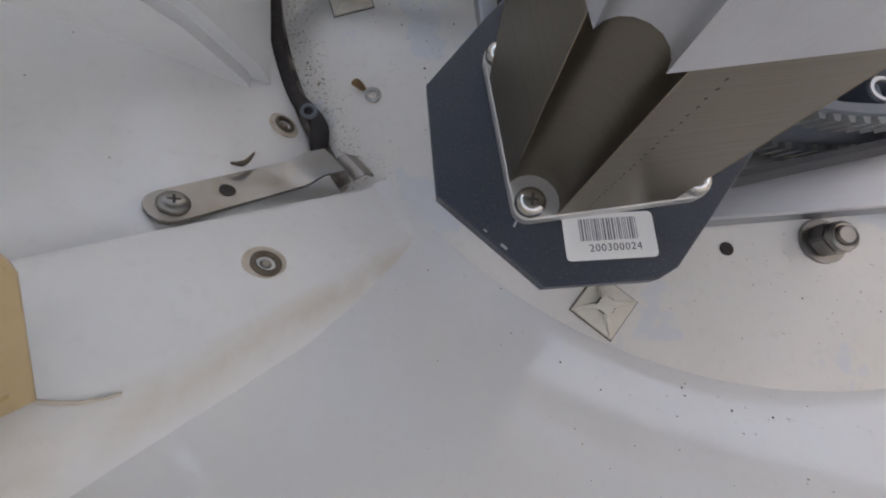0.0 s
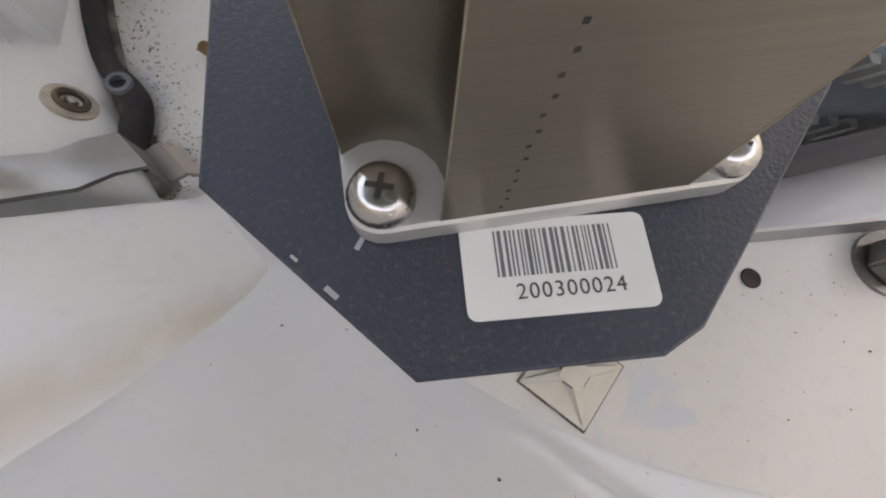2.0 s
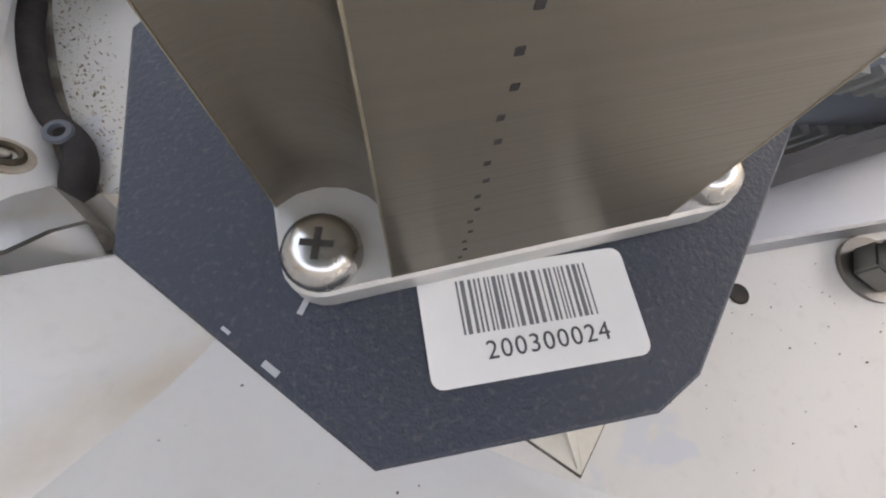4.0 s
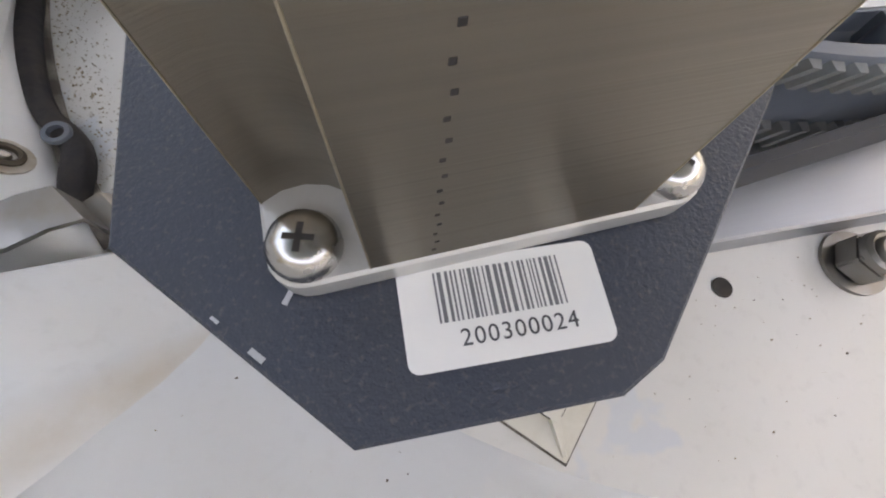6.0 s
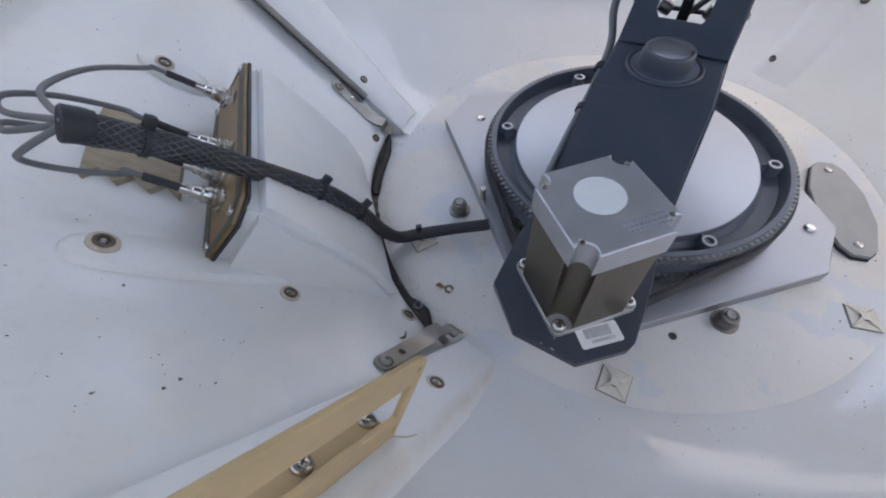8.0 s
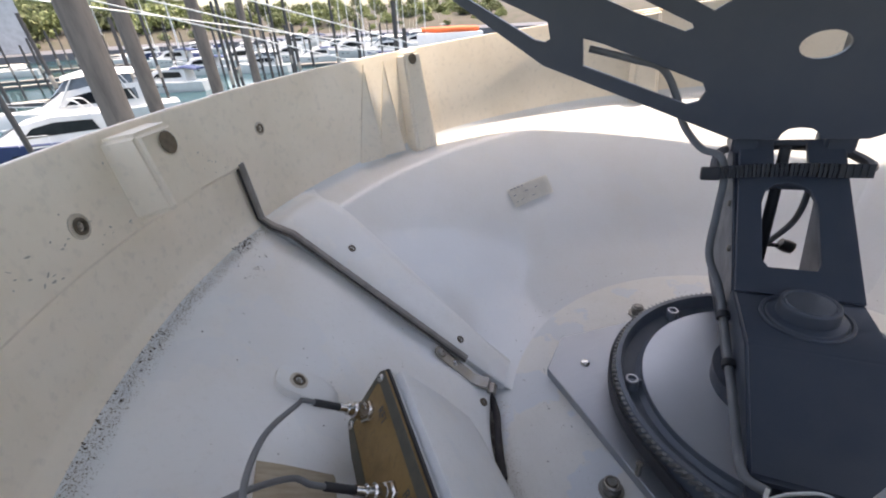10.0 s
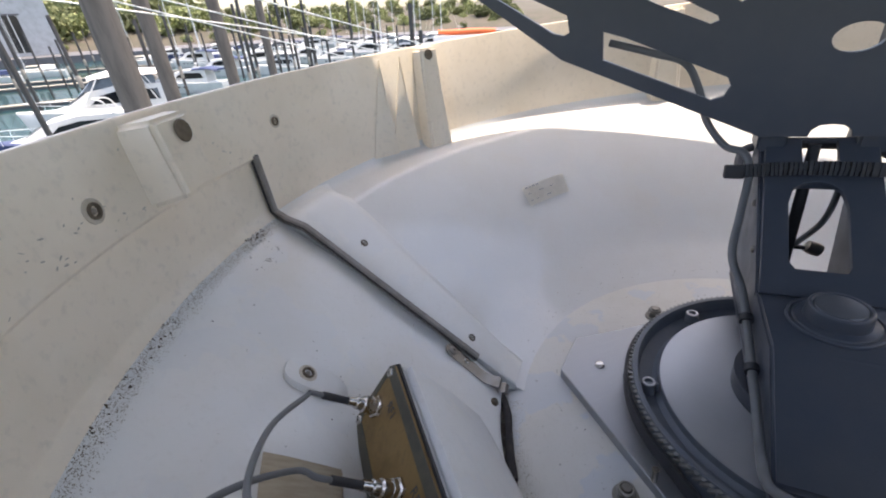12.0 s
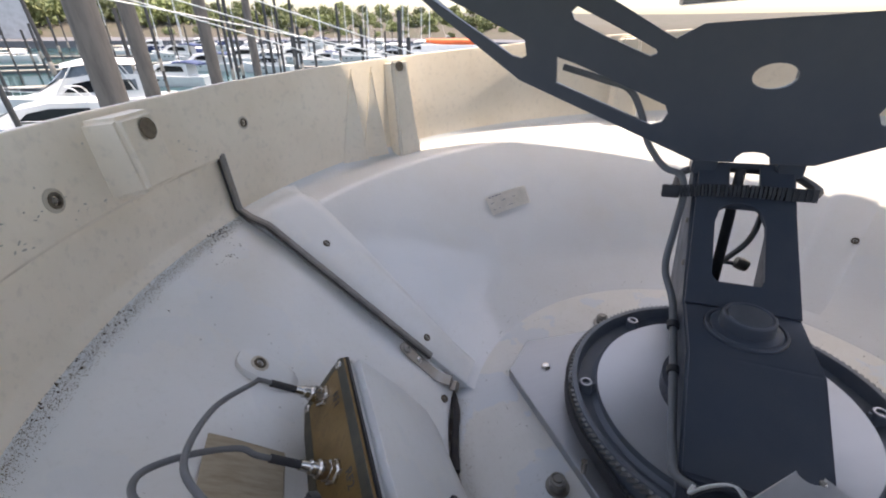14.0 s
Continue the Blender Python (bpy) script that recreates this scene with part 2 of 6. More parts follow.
def turned(bm, profile, centre=(0, 0, 0), axis=(0, 0, 1), seg=32):
    """A solid of revolution from (radius, height) pairs."""
    q = Vector(axis).to_track_quat("Z", "Y")
    c = Vector(centre)
    rings = []
    for r, z in profile:
        if r < 1e-6:
            rings.append([bm.verts.new(c + q @ Vector((0, 0, z)))])
        else:
            rings.append([bm.verts.new(c + q @ Vector((r * math.cos(2 * math.pi * k / seg), r * math.sin(2 * math.pi * k / seg), z))) for k in range(seg)])
    for a, b in zip(rings, rings[1:]):
        for k in range(seg):
            j = (k + 1) % seg
            if len(a) == 1:
                bm.faces.new((a[0], b[k], b[j]))
            elif len(b) == 1:
                bm.faces.new((a[k], a[j], b[0]))
            else:
                bm.faces.new((a[k], a[j], b[j], b[k]))
    return bm


def slab(bm, outline, thick, m, holes=(), bevel=0.0):
    """A flat plate: an outline and holes in its own plane, thickened along +z, then placed by m."""
    first = set(bm.verts)
    edges = []
    for loop in (outline, *holes):
        vs = [bm.verts.new((x, y, 0)) for x, y in loop]
        edges += [bm.edges.new((vs[k], vs[(k + 1) % len(vs)])) for k in range(len(vs))]
    r = bmesh.ops.triangle_fill(bm, edges=edges, use_beauty=True, use_dissolve=False)
    faces = [f for f in r["geom"] if isinstance(f, bmesh.types.BMFace)]
    ex = bmesh.ops.extrude_face_region(bm, geom=faces)
    up = [g for g in ex["geom"] if isinstance(g, bmesh.types.BMVert)]
    bmesh.ops.translate(bm, verts=up, vec=(0, 0, thick))
    mine = [v for v in bm.verts if v not in first]
    if bevel:
        es = [e for e in {e for v in mine for e in v.link_edges} if len(e.link_faces) == 2 and e.calc_face_angle(0) > 1.2 and abs(e.verts[0].co.z - e.verts[1].co.z) < 1e-7]
        bmesh.ops.bevel(bm, geom=es, offset=bevel, segments=1, affect="EDGES")
        mine = [v for v in bm.verts if v not in first]
    bmesh.ops.transform(bm, matrix=m, verts=mine)
    return bm


def tube(bm, pts, r, seg=10, smooth=4):
    """A round cable along points, smoothed by a spline."""
    pts = [Vector(p) for p in pts]
    path = []
    for i in range(len(pts) - 1):
        p0, p1, p2, p3 = pts[max(i - 1, 0)], pts[i], pts[i + 1], pts[min(i + 2, len(pts) - 1)]
        for k in range(smooth):
            t = k / smooth
            path.append(0.5 * (2 * p1 + (p2 - p0) * t + (2 * p0 - 5 * p1 + 4 * p2 - p3) * t * t + (3 * p1 - p0 - 3 * p2 + p3) * t ** 3))
    path.append(pts[-1])
    radii = r if isinstance(r, (list, tuple)) else None
    rings, up = [], None
    for i, p in enumerate(path):
        d = (path[min(i + 1, len(path) - 1)] - path[max(i - 1, 0)]).normalized()
        up = (up - d * up.dot(d)).normalized() if up else d.orthogonal().normalized()
        side = d.cross(up)
        if radii:
            f = i / max(len(path) - 1, 1) * (len(radii) - 1)
            k = min(int(f), len(radii) - 2)
            rr = radii[k] + (radii[k + 1] - radii[k]) * (f - k)
        else:
            rr = r
        rings.append([bm.verts.new(p + rr * (math.cos(2 * math.pi * k / seg) * up + math.sin(2 * math.pi * k / seg) * side)) for k in range(seg)])
    for a, b in zip(rings, rings[1:]):
        for k in range(seg):
            bm.faces.new((a[k], a[(k + 1) % seg], b[(k + 1) % seg], b[k]))
    bm.faces.new(rings[0][::-1])
    bm.faces.new(rings[-1])
    return bm


def B():
    return bmesh.new()


def frame_at(p, normal, along):
    """A placing matrix: its z along normal, its x as near along as may be."""
    z = Vector(normal).normalized()
    x = Vector(along)
    x = (x - z * x.dot(z)).normalized()
    y = z.cross(x)
    return Matrix.Translation(p) @ Matrix((x, y, z)).transposed().to_4x4()


def rounded(w, h, r, n=4):
    """A rounded rectangle's outline about the origin."""
    out = []
    for cx, cy, a in ((w / 2 - r, h / 2 - r, 0), (-w / 2 + r, h / 2 - r, 90), (-w / 2 + r, -h / 2 + r, 180), (w / 2 - r, -h / 2 + r, 270)):
        out += [(cx + r * math.cos(radians(a + 90 * k / n)), cy + r * math.sin(radians(a + 90 * k / n))) for k in range(n + 1)]
    return out


def circle(x, y, r, n=16):
    return [(x + r * math.cos(2 * math.pi * k / n), y + r * math.sin(2 * math.pi * k / n)) for k in range(n)]


def screw_parts(parent, p, normal, r, h, turn=0.3, name="screw", material=None):
    """A pan-head cross screw as a part; raised black bars paint the shade of its cross."""
    material = material or STEEL
    n = Vector(normal).normalized()
    s = part(name, turned(B(), [(0, 0), (r, 0), (r, h * 0.35), (r * 0.86, h * 0.75), (r * 0.55, h), (0, h * 1.02)], p, n, 24), material, parent)
    m = frame_at(Vector(p) + n * h * 0.80, n, (math.cos(turn), math.sin(turn), 0.1))
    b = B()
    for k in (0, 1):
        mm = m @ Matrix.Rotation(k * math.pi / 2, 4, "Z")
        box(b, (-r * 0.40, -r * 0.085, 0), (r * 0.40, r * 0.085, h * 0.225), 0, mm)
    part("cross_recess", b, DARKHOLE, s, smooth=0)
    return s


# ---- the shell ----
MAIN = [(0.2235, 0.0), (0.2250, 0.0009), (0.2320, 0.0046), (0.243, 0.0103), (0.257, 0.0190), (0.275, 0.0320), (0.295, 0.0515), (0.315, 0.0738), (0.334, 0.0940), (0.350, 0.1115),
        (0.368, 0.1305), (0.385, 0.1475), (0.398, 0.1600), (0.4120, 0.1735), (0.4165, 0.1770), (0.4205, 0.1788), (0.432, 0.1815), (0.444, 0.1842), (0.4515, 0.1885), (0.4545, 0.197)]
HATCH = [(0.2440, 0.004), (0.2445, 0.010), (0.250, 0.0165), (0.262, 0.0285), (0.280, 0.0475), (0.313, 0.0735), (0.345, 0.1035), (0.375, 0.1335), (0.41, 0.1640), (0.440, 0.1870), (0.4475, 0.1945)]
HATCH_LIP = [(0.4474, 0.1944), (0.4512, 0.2010), (0.4528, 0.2090), (0.4535, 0.2495)]
A_HI, A_LO = 144.6, 211.0       # the hatch's two seams
RIB_HI, RIB_LO = 134.2, 220.0   # the far edges of the ribs beside them


def grade(profile, r):
    for (r0, z0), (r1, z1) in zip(profile, profile[1:]):
        if r0 <= r <= r1:
            return z0 + (z1 - z0) * (r - r0) / (r1 - r0)
    return profile[-1][1] if r > profile[-1][0] else profile[0][1]


def polar(r, deg, z):
    return Vector((r * math.cos(radians(deg)), r * math.sin(radians(deg)), z))


def refine(profile, n):
    out = []
    for k in range(len(profile) - 1):
        p0, p1, p2, p3 = (Vector(profile[min(max(i, 0), len(profile) - 1)]) for i in (k - 1, k, k + 1, k + 2))
        for j in range(n):
            t = j / n
            out.append(tuple(0.5 * (2 * p1 + (p2 - p0) * t + (2 * p0 - 5 * p1 + 4 * p2 - p3) * t * t + (3 * p1 - p0 - 3 * p2 + p3) * t ** 3)))
    return out + [profile[-1]]


def lathe(bm, profile, a0, a1, n, dip=None):
    rows = []
    for k in range(n + 1):
        a = a0 + (a1 - a0) * k / n
        rows.append([bm.verts.new(polar(r, a, z + (dip(r, a) if dip else 0))) for r, z in profile])
    for p, q in zip(rows, rows[1:]):
        for i in range(len(profile) - 1):
            bm.faces.new((p[i], q[i], q[i + 1], p[i + 1]))
    return bm


def hatch_dip(r, a):
    """The hatch sags a little towards its lower seam."""
    s = min(max((a - 178) / 28, 0), 1)
    return -0.0075 * s * s * (3 - 2 * s) * min(max((0.40 - r) / 0.07, 0), 1)


def rib_z(r):
    return 0.050 + 0.943 * (r - 0.277)


shell = thing("radome_base", (0, 0, 0), "off-white glass-fibre radome base, stained and weathered, open at the top", "radome base", kind="structure")


def plinth_mesh():
    b = B()
    n = 180
    rows = []
    for r, z in [(0.0, 0.0), (0.12, 0.0), (0.2, 0.0), (0.2240, 0.0), (0.2445, -0.0005), (0.247, -0.02)]:
        rows.append([b.verts.new(polar(r, 360 * k / n, z)) for k in range(n)] if r else [b.verts.new((0, 0, 0))])
    for k in range(n):
        b.faces.new((rows[0][0], rows[1][k], rows[1][(k + 1) % n]))
    for p, q in zip(rows[1:], rows[2:]):
        for k in range(n):
            b.faces.new((p[k], q[k], q[(k + 1) % n], p[(k + 1) % n]))
    return b


part("plinth_floor", plinth_mesh(), PLINTHGEL, shell)
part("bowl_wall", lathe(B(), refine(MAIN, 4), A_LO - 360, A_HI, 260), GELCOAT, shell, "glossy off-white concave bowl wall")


def rib_mesh(a_seam, a_far, low=0.0):
    """A flat raised strip that widens up the bowl, with a rounded far shoulder."""
    b = B()
    sign = 1 if a_far > a_seam else -1
    rows = []
    for i in range(41):
        r = 0.2315 + (0.4535 - 0.2315) * i / 40
        z = min(rib_z(r), 0.1935) if r < 0.452 else 0.1965
        z = max(z - low * (1 if r < 0.36 else max(0, (0.42 - r) / 0.06)), 0.0045)
        tip = min(max((r - 0.2315) / 0.05, 0.0), 1.0)
        w = abs(a_far - a_seam)
        far = a_seam + sign * (w * (0.72 + 0.08 * tip))
        foot = a_seam + sign * (w * (0.92 + 0.13 * tip))
        base = grade(MAIN, r)
        row = [polar(r, a_seam, -0.01), polar(r, a_seam, z - 0.0015), polar(r, a_seam + sign * 0.35, z)]
        for f in (0.35, 0.7, 0.92, 1.0):
            row.append(polar(r, a_seam + sign * 0.35 + (far - a_seam - sign * 0.35) * f, z + tip * {0.35: 0, 0.7: 0.0004, 0.92: 0.0012, 1.0: 0.0008}[f] * (1 if r < 0.36 else 0)))
        for f in (0.2, 0.45, 0.72, 1.0):
            s = f * f * (3 - 2 * f)
            row.append(polar(r, far + (foot - far) * f, z + (base - 0.0006 - z) * s))
        rows.append([b.verts.new(p) for p in row])
    for p, q in zip(rows, rows[1:]):
        for i in range(len(p) - 1):
            b.faces.new((p[i], p[i + 1], q[i + 1], q[i]))
    return b


part("rib", rib_mesh(A_HI, RIB_HI), MATTGEL, shell)
part("rib", rib_mesh(A_LO, RIB_LO, 0.004), RIBGEL, shell)


def right_rib(a):
    b = B()
    rows = []
    for i in range(25):
        r = 0.236 + (0.445 - 0.236) * i / 24
        base = grade(MAIN, r)
        lift = 0.006 * min(1, i / 3)
        rows.append([b.verts.new(polar(r, a + da * (0.27 / r), base - 0.001 + lift * f)) for da, f in ((-5.0, 0), (-4.0, 0.8), (-2.5, 1), (2.5, 1), (4.0, 0.8), (5.0, 0))])
    for p, q in zip(rows, rows[1:]):
        for k in range(5):
            b.faces.new((p[k], p[k + 1], q[k + 1], q[k]))
    return b


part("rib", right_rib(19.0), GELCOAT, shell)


# the upright wall and its rim, with the outer skin
WALL = [(0.4543, 0.196), (0.4550, 0.215), (0.4552, 0.3094), (0.4558, 0.3108), (0.4574, 0.3112), (0.4582, 0.309), (0.462, 0.2), (0.45, 0.15), (0.33, 0.06), (0.25, -0.02), (0.0, -0.024)]
part("rim_wall", lathe(B(), WALL, A_LO - 360, A_HI, 200), CREAM, shell, "cream weathered upright wall with a thin top edge")
BAND = [(0.4535, 0.2485), (0.4515, 0.2495), (0.4500, 0.2515), (0.4506, 0.3092), (0.4516, 0.3108), (0.4534, 0.3112), (0.4545, 0.309), (0.462, 0.2), (0.45, 0.15), (0.33, 0.06), (0.25, -0.02), (0.0, -0.024)]
part("rim_band", lathe(B(), BAND, A_HI, A_LO, 60), CREAM, shell, "stained cream rim band over the hatch")


def boss(a, r, w_top, w_bot, z0, z1, name="rim_boss"):
    """A tapered pillar cast on the inner wall."""
    b = B()
    lo = [polar(0.457, a - w_bot, z0 - 0.004), polar(r, a - w_bot * 0.72, z0), polar(r, a + w_bot * 0.72, z0), polar(0.457, a + w_bot, z0 - 0.004)]
    hi = [polar(0.457, a - w_top, z1), polar(r + 0.004, a - w_top * 0.7, z1), polar(r + 0.004, a + w_top * 0.7, z1), polar(0.457, a + w_top, z1)]
    vl, vh = [b.verts.new(p) for p in lo], [b.verts.new(p) for p in hi]
    for k in range(3):
        b.faces.new((vl[k], vl[k + 1], vh[k + 1], vh[k]))
    b.faces.new(vl[::-1])
    b.faces.new(vh)
    bmesh.ops.bevel(b, geom=[e for e in b.edges if len(e.link_faces) == 2], offset=0.003, segments=3, affect="EDGES")
    return part(name, b, CREAM, shell)


boss(156.4, 0.4275, 3.2, 3.4, 0.2575, 0.3065)
boss(109.6, 0.4385, 2.2, 3.2, 0.181, 0.3075)
boss(62.0, 0.4385, 2.2, 3.2, 0.181, 0.3075)
boss(15.0, 0.4385, 2.2, 3.2, 0.181, 0.3075)


def gusset(a_top, a_left, a_right, z0, z1, reach):
    """A point at the rim that grows down the wall, steep on one side; its sloping side fills the outline of its cast
    shadow.
    """
    b = B()
    n = 8
    rows = []
    for k in range(n + 1):
        f = k / n
        z = z1 + (z0 - z1) * f
        al, ar = a_top + (a_left - a_top) * f, a_top + (a_right - a_top) * f
        rr = 0.4545 - reach * f ** 1.2
        rows.append([b.verts.new(p) for p in (polar(0.4570, al + 0.05, z), polar(0.4535, al, z), polar(rr + 0.0015, ar + (al - ar) * 0.10, z), polar(rr, ar + (al - ar) * 0.03, z), polar(rr + 0.001, ar, z), polar(0.4570, ar - 0.1, z))])
    for p, q in zip(rows, rows[1:]):
        for k in range(5):
            b.faces.new((p[k], p[k + 1], q[k + 1], q[k]))
    b.faces.new(rows[0][::-1])
    b.faces.new(rows[-1])
    return part("wall_gusset", b, CREAM, shell)


# gussets beside the tall boss, their cast shadows built in as sloping faces
gusset(118.5, 123.2, 119.2, 0.194, 0.304, 0.016)
gusset(114.5, 118.8, 114.6, 0.192, 0.303, 0.016)


def stud(p, normal, r, name="rivet", stain=True, hole=True):
    """A round fixing let into the shell, with its rusty rim."""
    t = thing("shell_fixing", p, "small round metal fixing with a rusty stained rim in the shell", "fixing", "shell fixings")
    n = Vector(normal).normalized()
    p = Vector(p)
    r *= 0.8
    if stain:
        part("stain", turned(B(), [(r * 1.75, -0.0012), (r * 1.7, 0.0002), (r, 0.0004)], p, n, 20), RUST, t)
    part("collar", turned(B(), [(r * 1.15, -0.002), (r * 1.15, 0.0010), (r * 0.9, 0.0017), (r * 0.72, 0.0012), (r * 0.7, -0.0025), (0, -0.0025)], p, n, 20), RUSTDARK if hole else DULLSTEEL, t)
    part("pin", turned(B(), [(r * 0.45, -0.0024), (r * 0.45, 0.0002), (r * 0.3, 0.0009), (0, 0.0011)], p, n, 14), DULLSTEEL, t)
    return t


def inward(a, tilt=0.0):
    return polar(-math.cos(radians(tilt)), a, math.sin(radians(tilt)))


SLOPE = 46.7
for r, a, z, tilt, rr in ((0.4497, 164.8, 0.2715, 0, 0.0052), (0.4552, 139.2, 0.2731, 0, 0.0045),
                          (0.383, 140.2, rib_z(0.383), SLOPE, 0.0042), (0.277, 141.4, rib_z(0.277), SLOPE, 0.0042), (0.2775, 215.2, rib_z(0.2775) - 0.004, SLOPE, 0.0050),
                          (0.373, 164.9, grade(HATCH, 0.373) + 0.006, SLOPE, 0.0048), (0.375, 192.0, grade(HATCH, 0.375) + 0.006, SLOPE, 0.0052),
                          (0.3132, 195.9, grade(HATCH, 0.3132) + hatch_dip(0.3132, 195.9) + 0.0005, SLOPE, 0.0048), (0.2502, 201.4, grade(HATCH, 0.2502) + hatch_dip(0.2502, 201.4) + 0.0004, 40, 0.0046), (0.2485, 152.0, 0.0165, 40, 0.0042),
                          (0.2551, 21.7, grade(MAIN, 0.2551) + 0.0055, 40, 0.0035), (0.314, 15.7, grade(MAIN, 0.314) + 0.0055, 46, 0.0042), (0.4505, 176.5, 0.262, 0, 0.006)):
    stud(polar(r, a, z), inward(a, tilt), rr, stain=rr > 0.0043)

# blind holes in the rim's bosses: flat brown discs, stain and shade in one colour
RECESS = mat("brown_stain_and_shade", (0.17, 0.135, 0.095), 0.85, var=(0.09, 0.07, 0.05), var_scale=220, amount=0.8, bump=0.4, bump_scale=600)
for r, a, z, rr in ((0.4306, 155.8, 0.2956, 0.0066), (0.4412, 110.0, 0.3000, 0.0056)):
    p = polar(r, a, z)
    socket_hole = thing("boss_hole", p, "flat brown disc for a stained, shaded blind hole in a cream boss of the rim", "hole", "boss holes")
    part("recess", turned(B(), [(rr * 1.12, 0.0000), (rr, 0.0009), (rr * 0.9, 0.0008), (rr * 0.6, 0.0005), (0, 0.0004)], p + inward(a) * 0.0012, inward(a, 4), 24), RECESS, socket_hole)

# chips and scratches in the rim band over the hatch
chip_marks = thing("rim_chips", polar(0.4503, 162, 0.275), "small dark chips and scratches in the cream rim band", "chips", kind="stuff")
b = B()
rnd = random.Random(61)
for k in range(75):
    a = rnd.uniform(146, 182)
    z = rnd.triangular(0.2535, 0.303, 0.256)
    if 150 < a < 160:
        continue
    w, h = rnd.uniform(0.0004, 0.0019), rnd.uniform(0.0002, 0.0007)
    mm = frame_at(polar(0.4502, a, z), inward(a), polar(1, a + 90, 0)) @ Matrix.Rotation(rnd.uniform(-0.7, 0.7), 4, "Z")
    vs = [b.verts.new(mm @ Vector((x * w, y * h, 0.0003))) for x, y in ((-1, -0.3), (-0.2, -1), (0.9, -0.4), (1, 0.5), (0.1, 1), (-0.8, 0.6))]
    b.faces.new(vs)
part("chip", b, GRIME, chip_marks, smooth=0)

# ---- the hatch ----
hatch = thing("access_hatch", polar(0.34, 177, 0.09), "off-white glass-fibre access hatch with a raised connector box", "hatch", kind="structure")
part("hatch_panel", lathe(B(), refine(HATCH, 3), A_HI + 0.5, A_LO - 0.35, 96, hatch_dip), MATTGEL, hatch)
part("hatch_lip", lathe(B(), refine(HATCH_LIP, 3), A_HI + 0.5, A_LO - 0.35, 96), CREAM, hatch, "cream weathered upright lip of the hatch")


def hatch_bump(a, r0, r1, w):
    """A low oval pad pressed out of the hatch."""
    b = B()
    n, rows = 28, []
    rm, dr = (r0 + r1) / 2, (r1 - r0) / 2
    for f, h in ((1.0, -0.001), (0.93, 0.003), (0.84, 0.0055), (0.7, 0.006), (0.0001, 0.006)):
        rows.append([])
        for k in range(n):
            c, s = math.cos(2 * math.pi * k / n), math.sin(2 * math.pi * k / n)
            c, s = math.copysign(abs(c) ** 0.7, c), math.copysign(abs(s) ** 0.7, s)
            r = rm + dr * f * c
            rows[-1].append(b.verts.new(polar(r, a + math.degrees(w * f * s / rm), grade(HATCH, r) + hatch_dip(r, a) + h)))
    for p, q in zip(rows, rows[1:]):
        for k in range(n):
            b.faces.new((p[k], p[(k + 1) % n], q[(k + 1) % n], q[k]))
    return part("pressed_pad", b, MATTGEL, hatch)


hatch_bump(164.9, 0.352, 0.388, 0.013)
hatch_bump(192.3, 0.30, 0.392, 0.014)


def connector_box():
    """A wedge block: its outer face slopes up to a ridge, its inner face falls to the hatch's edge."""
    b = B()
    y0, y1 = -0.076, 0.086
    sec = [(-0.338, 0.094), (-0.3015, 0.1305), (-0.297, 0.1325), (-0.291, 0.1285), (-0.266, 0.0885), (-0.247, 0.052), (-0.2385, 0.022), (-0.2385, 0.004), (-0.338, 0.004)]
    n = 10
    rows = []
    for k in range(n + 1):
        y = y0 + (y1 - y0) * k / n
        rows.append([b.verts.new((x, y + (0.0 if z > 0.06 else math.copysign(0.010 * (0.13 - z), y)), z)) for x, z in sec])
    for p, q in zip(rows, rows[1:]):
        for i in range(len(sec) - 1):
            b.faces.new((p[i], p[i + 1], q[i + 1], q[i]))
    b.faces.new(rows[0])
    b.faces.new(rows[-1][::-1])
    bmesh.ops.recalc_face_normals(b, faces=b.faces)
    es = [e for e in b.edges if len(e.link_faces) == 2 and e.calc_face_angle(0) > 0.9]
    bmesh.ops.bevel(b, geom=es, offset=0.006, segments=4, affect="EDGES")
    return b


part("connector_box", connector_box(), MATTGEL, hatch, "white wedge-shaped box moulded on the hatch")

# dirt that has gathered along the hatch's outer angle
dirt = thing("dirt_line", polar(0.447, 172, 0.195), "dark gritty dirt in the angle of the hatch", "dirt", kind="stuff")


def grit(a0, a1, count, seed, r0, r1, lift, prof, size=0.0011, patchy=0.0):
    """Small angular crumbs strewn over a surface of revolution."""
    rnd = random.Random(seed)
    b = B()
    made = 0
    while made < count:
        a, r = rnd.uniform(a0, a1), rnd.triangular(r0, r1, (r0 + r1) / 2)
        if patchy and noise.noise((a * 0.25, r * 40, seed)) < patchy * (rnd.random() - 0.3):
            continue
        made += 1
        z = grade(prof, r) if prof else 0.0
        s = size * (0.25 + 0.75 * rnd.random() ** 2.5)
        c = polar(r, a, z + lift * s)
        tip = b.verts.new(c + Vector((rnd.uniform(-0.3, 0.3) * s, rnd.uniform(-0.3, 0.3) * s, 0.55 * s)))
        n = rnd.choice((4, 5))
        w0 = rnd.random() * 6
        foot = [b.verts.new(c + Vector((math.cos(w0 + 6.283 * k / n), math.sin(w0 + 6.283 * k / n) * 0.7, -0.5)) * s * rnd.uniform(0.4, 0.7)) for k in range(n)]
        for k in range(n):
            b.faces.new((foot[k], foot[(k + 1) % n], tip))
    return b


part("clump", grit(148, 151, 70, 44, 0.440, 0.452, 0.1, HATCH, 0.0024), RUSTDARK, dirt)
part("clump", grit(164, 176, 60, 45, 0.440, 0.452, 0.1, HATCH, 0.0024), RUSTDARK, dirt)
part("grit", grit(145.5, 209, 11000, 3, 0.4385, 0.4520, 0.1, HATCH, 0.00072), GRIT, dirt)

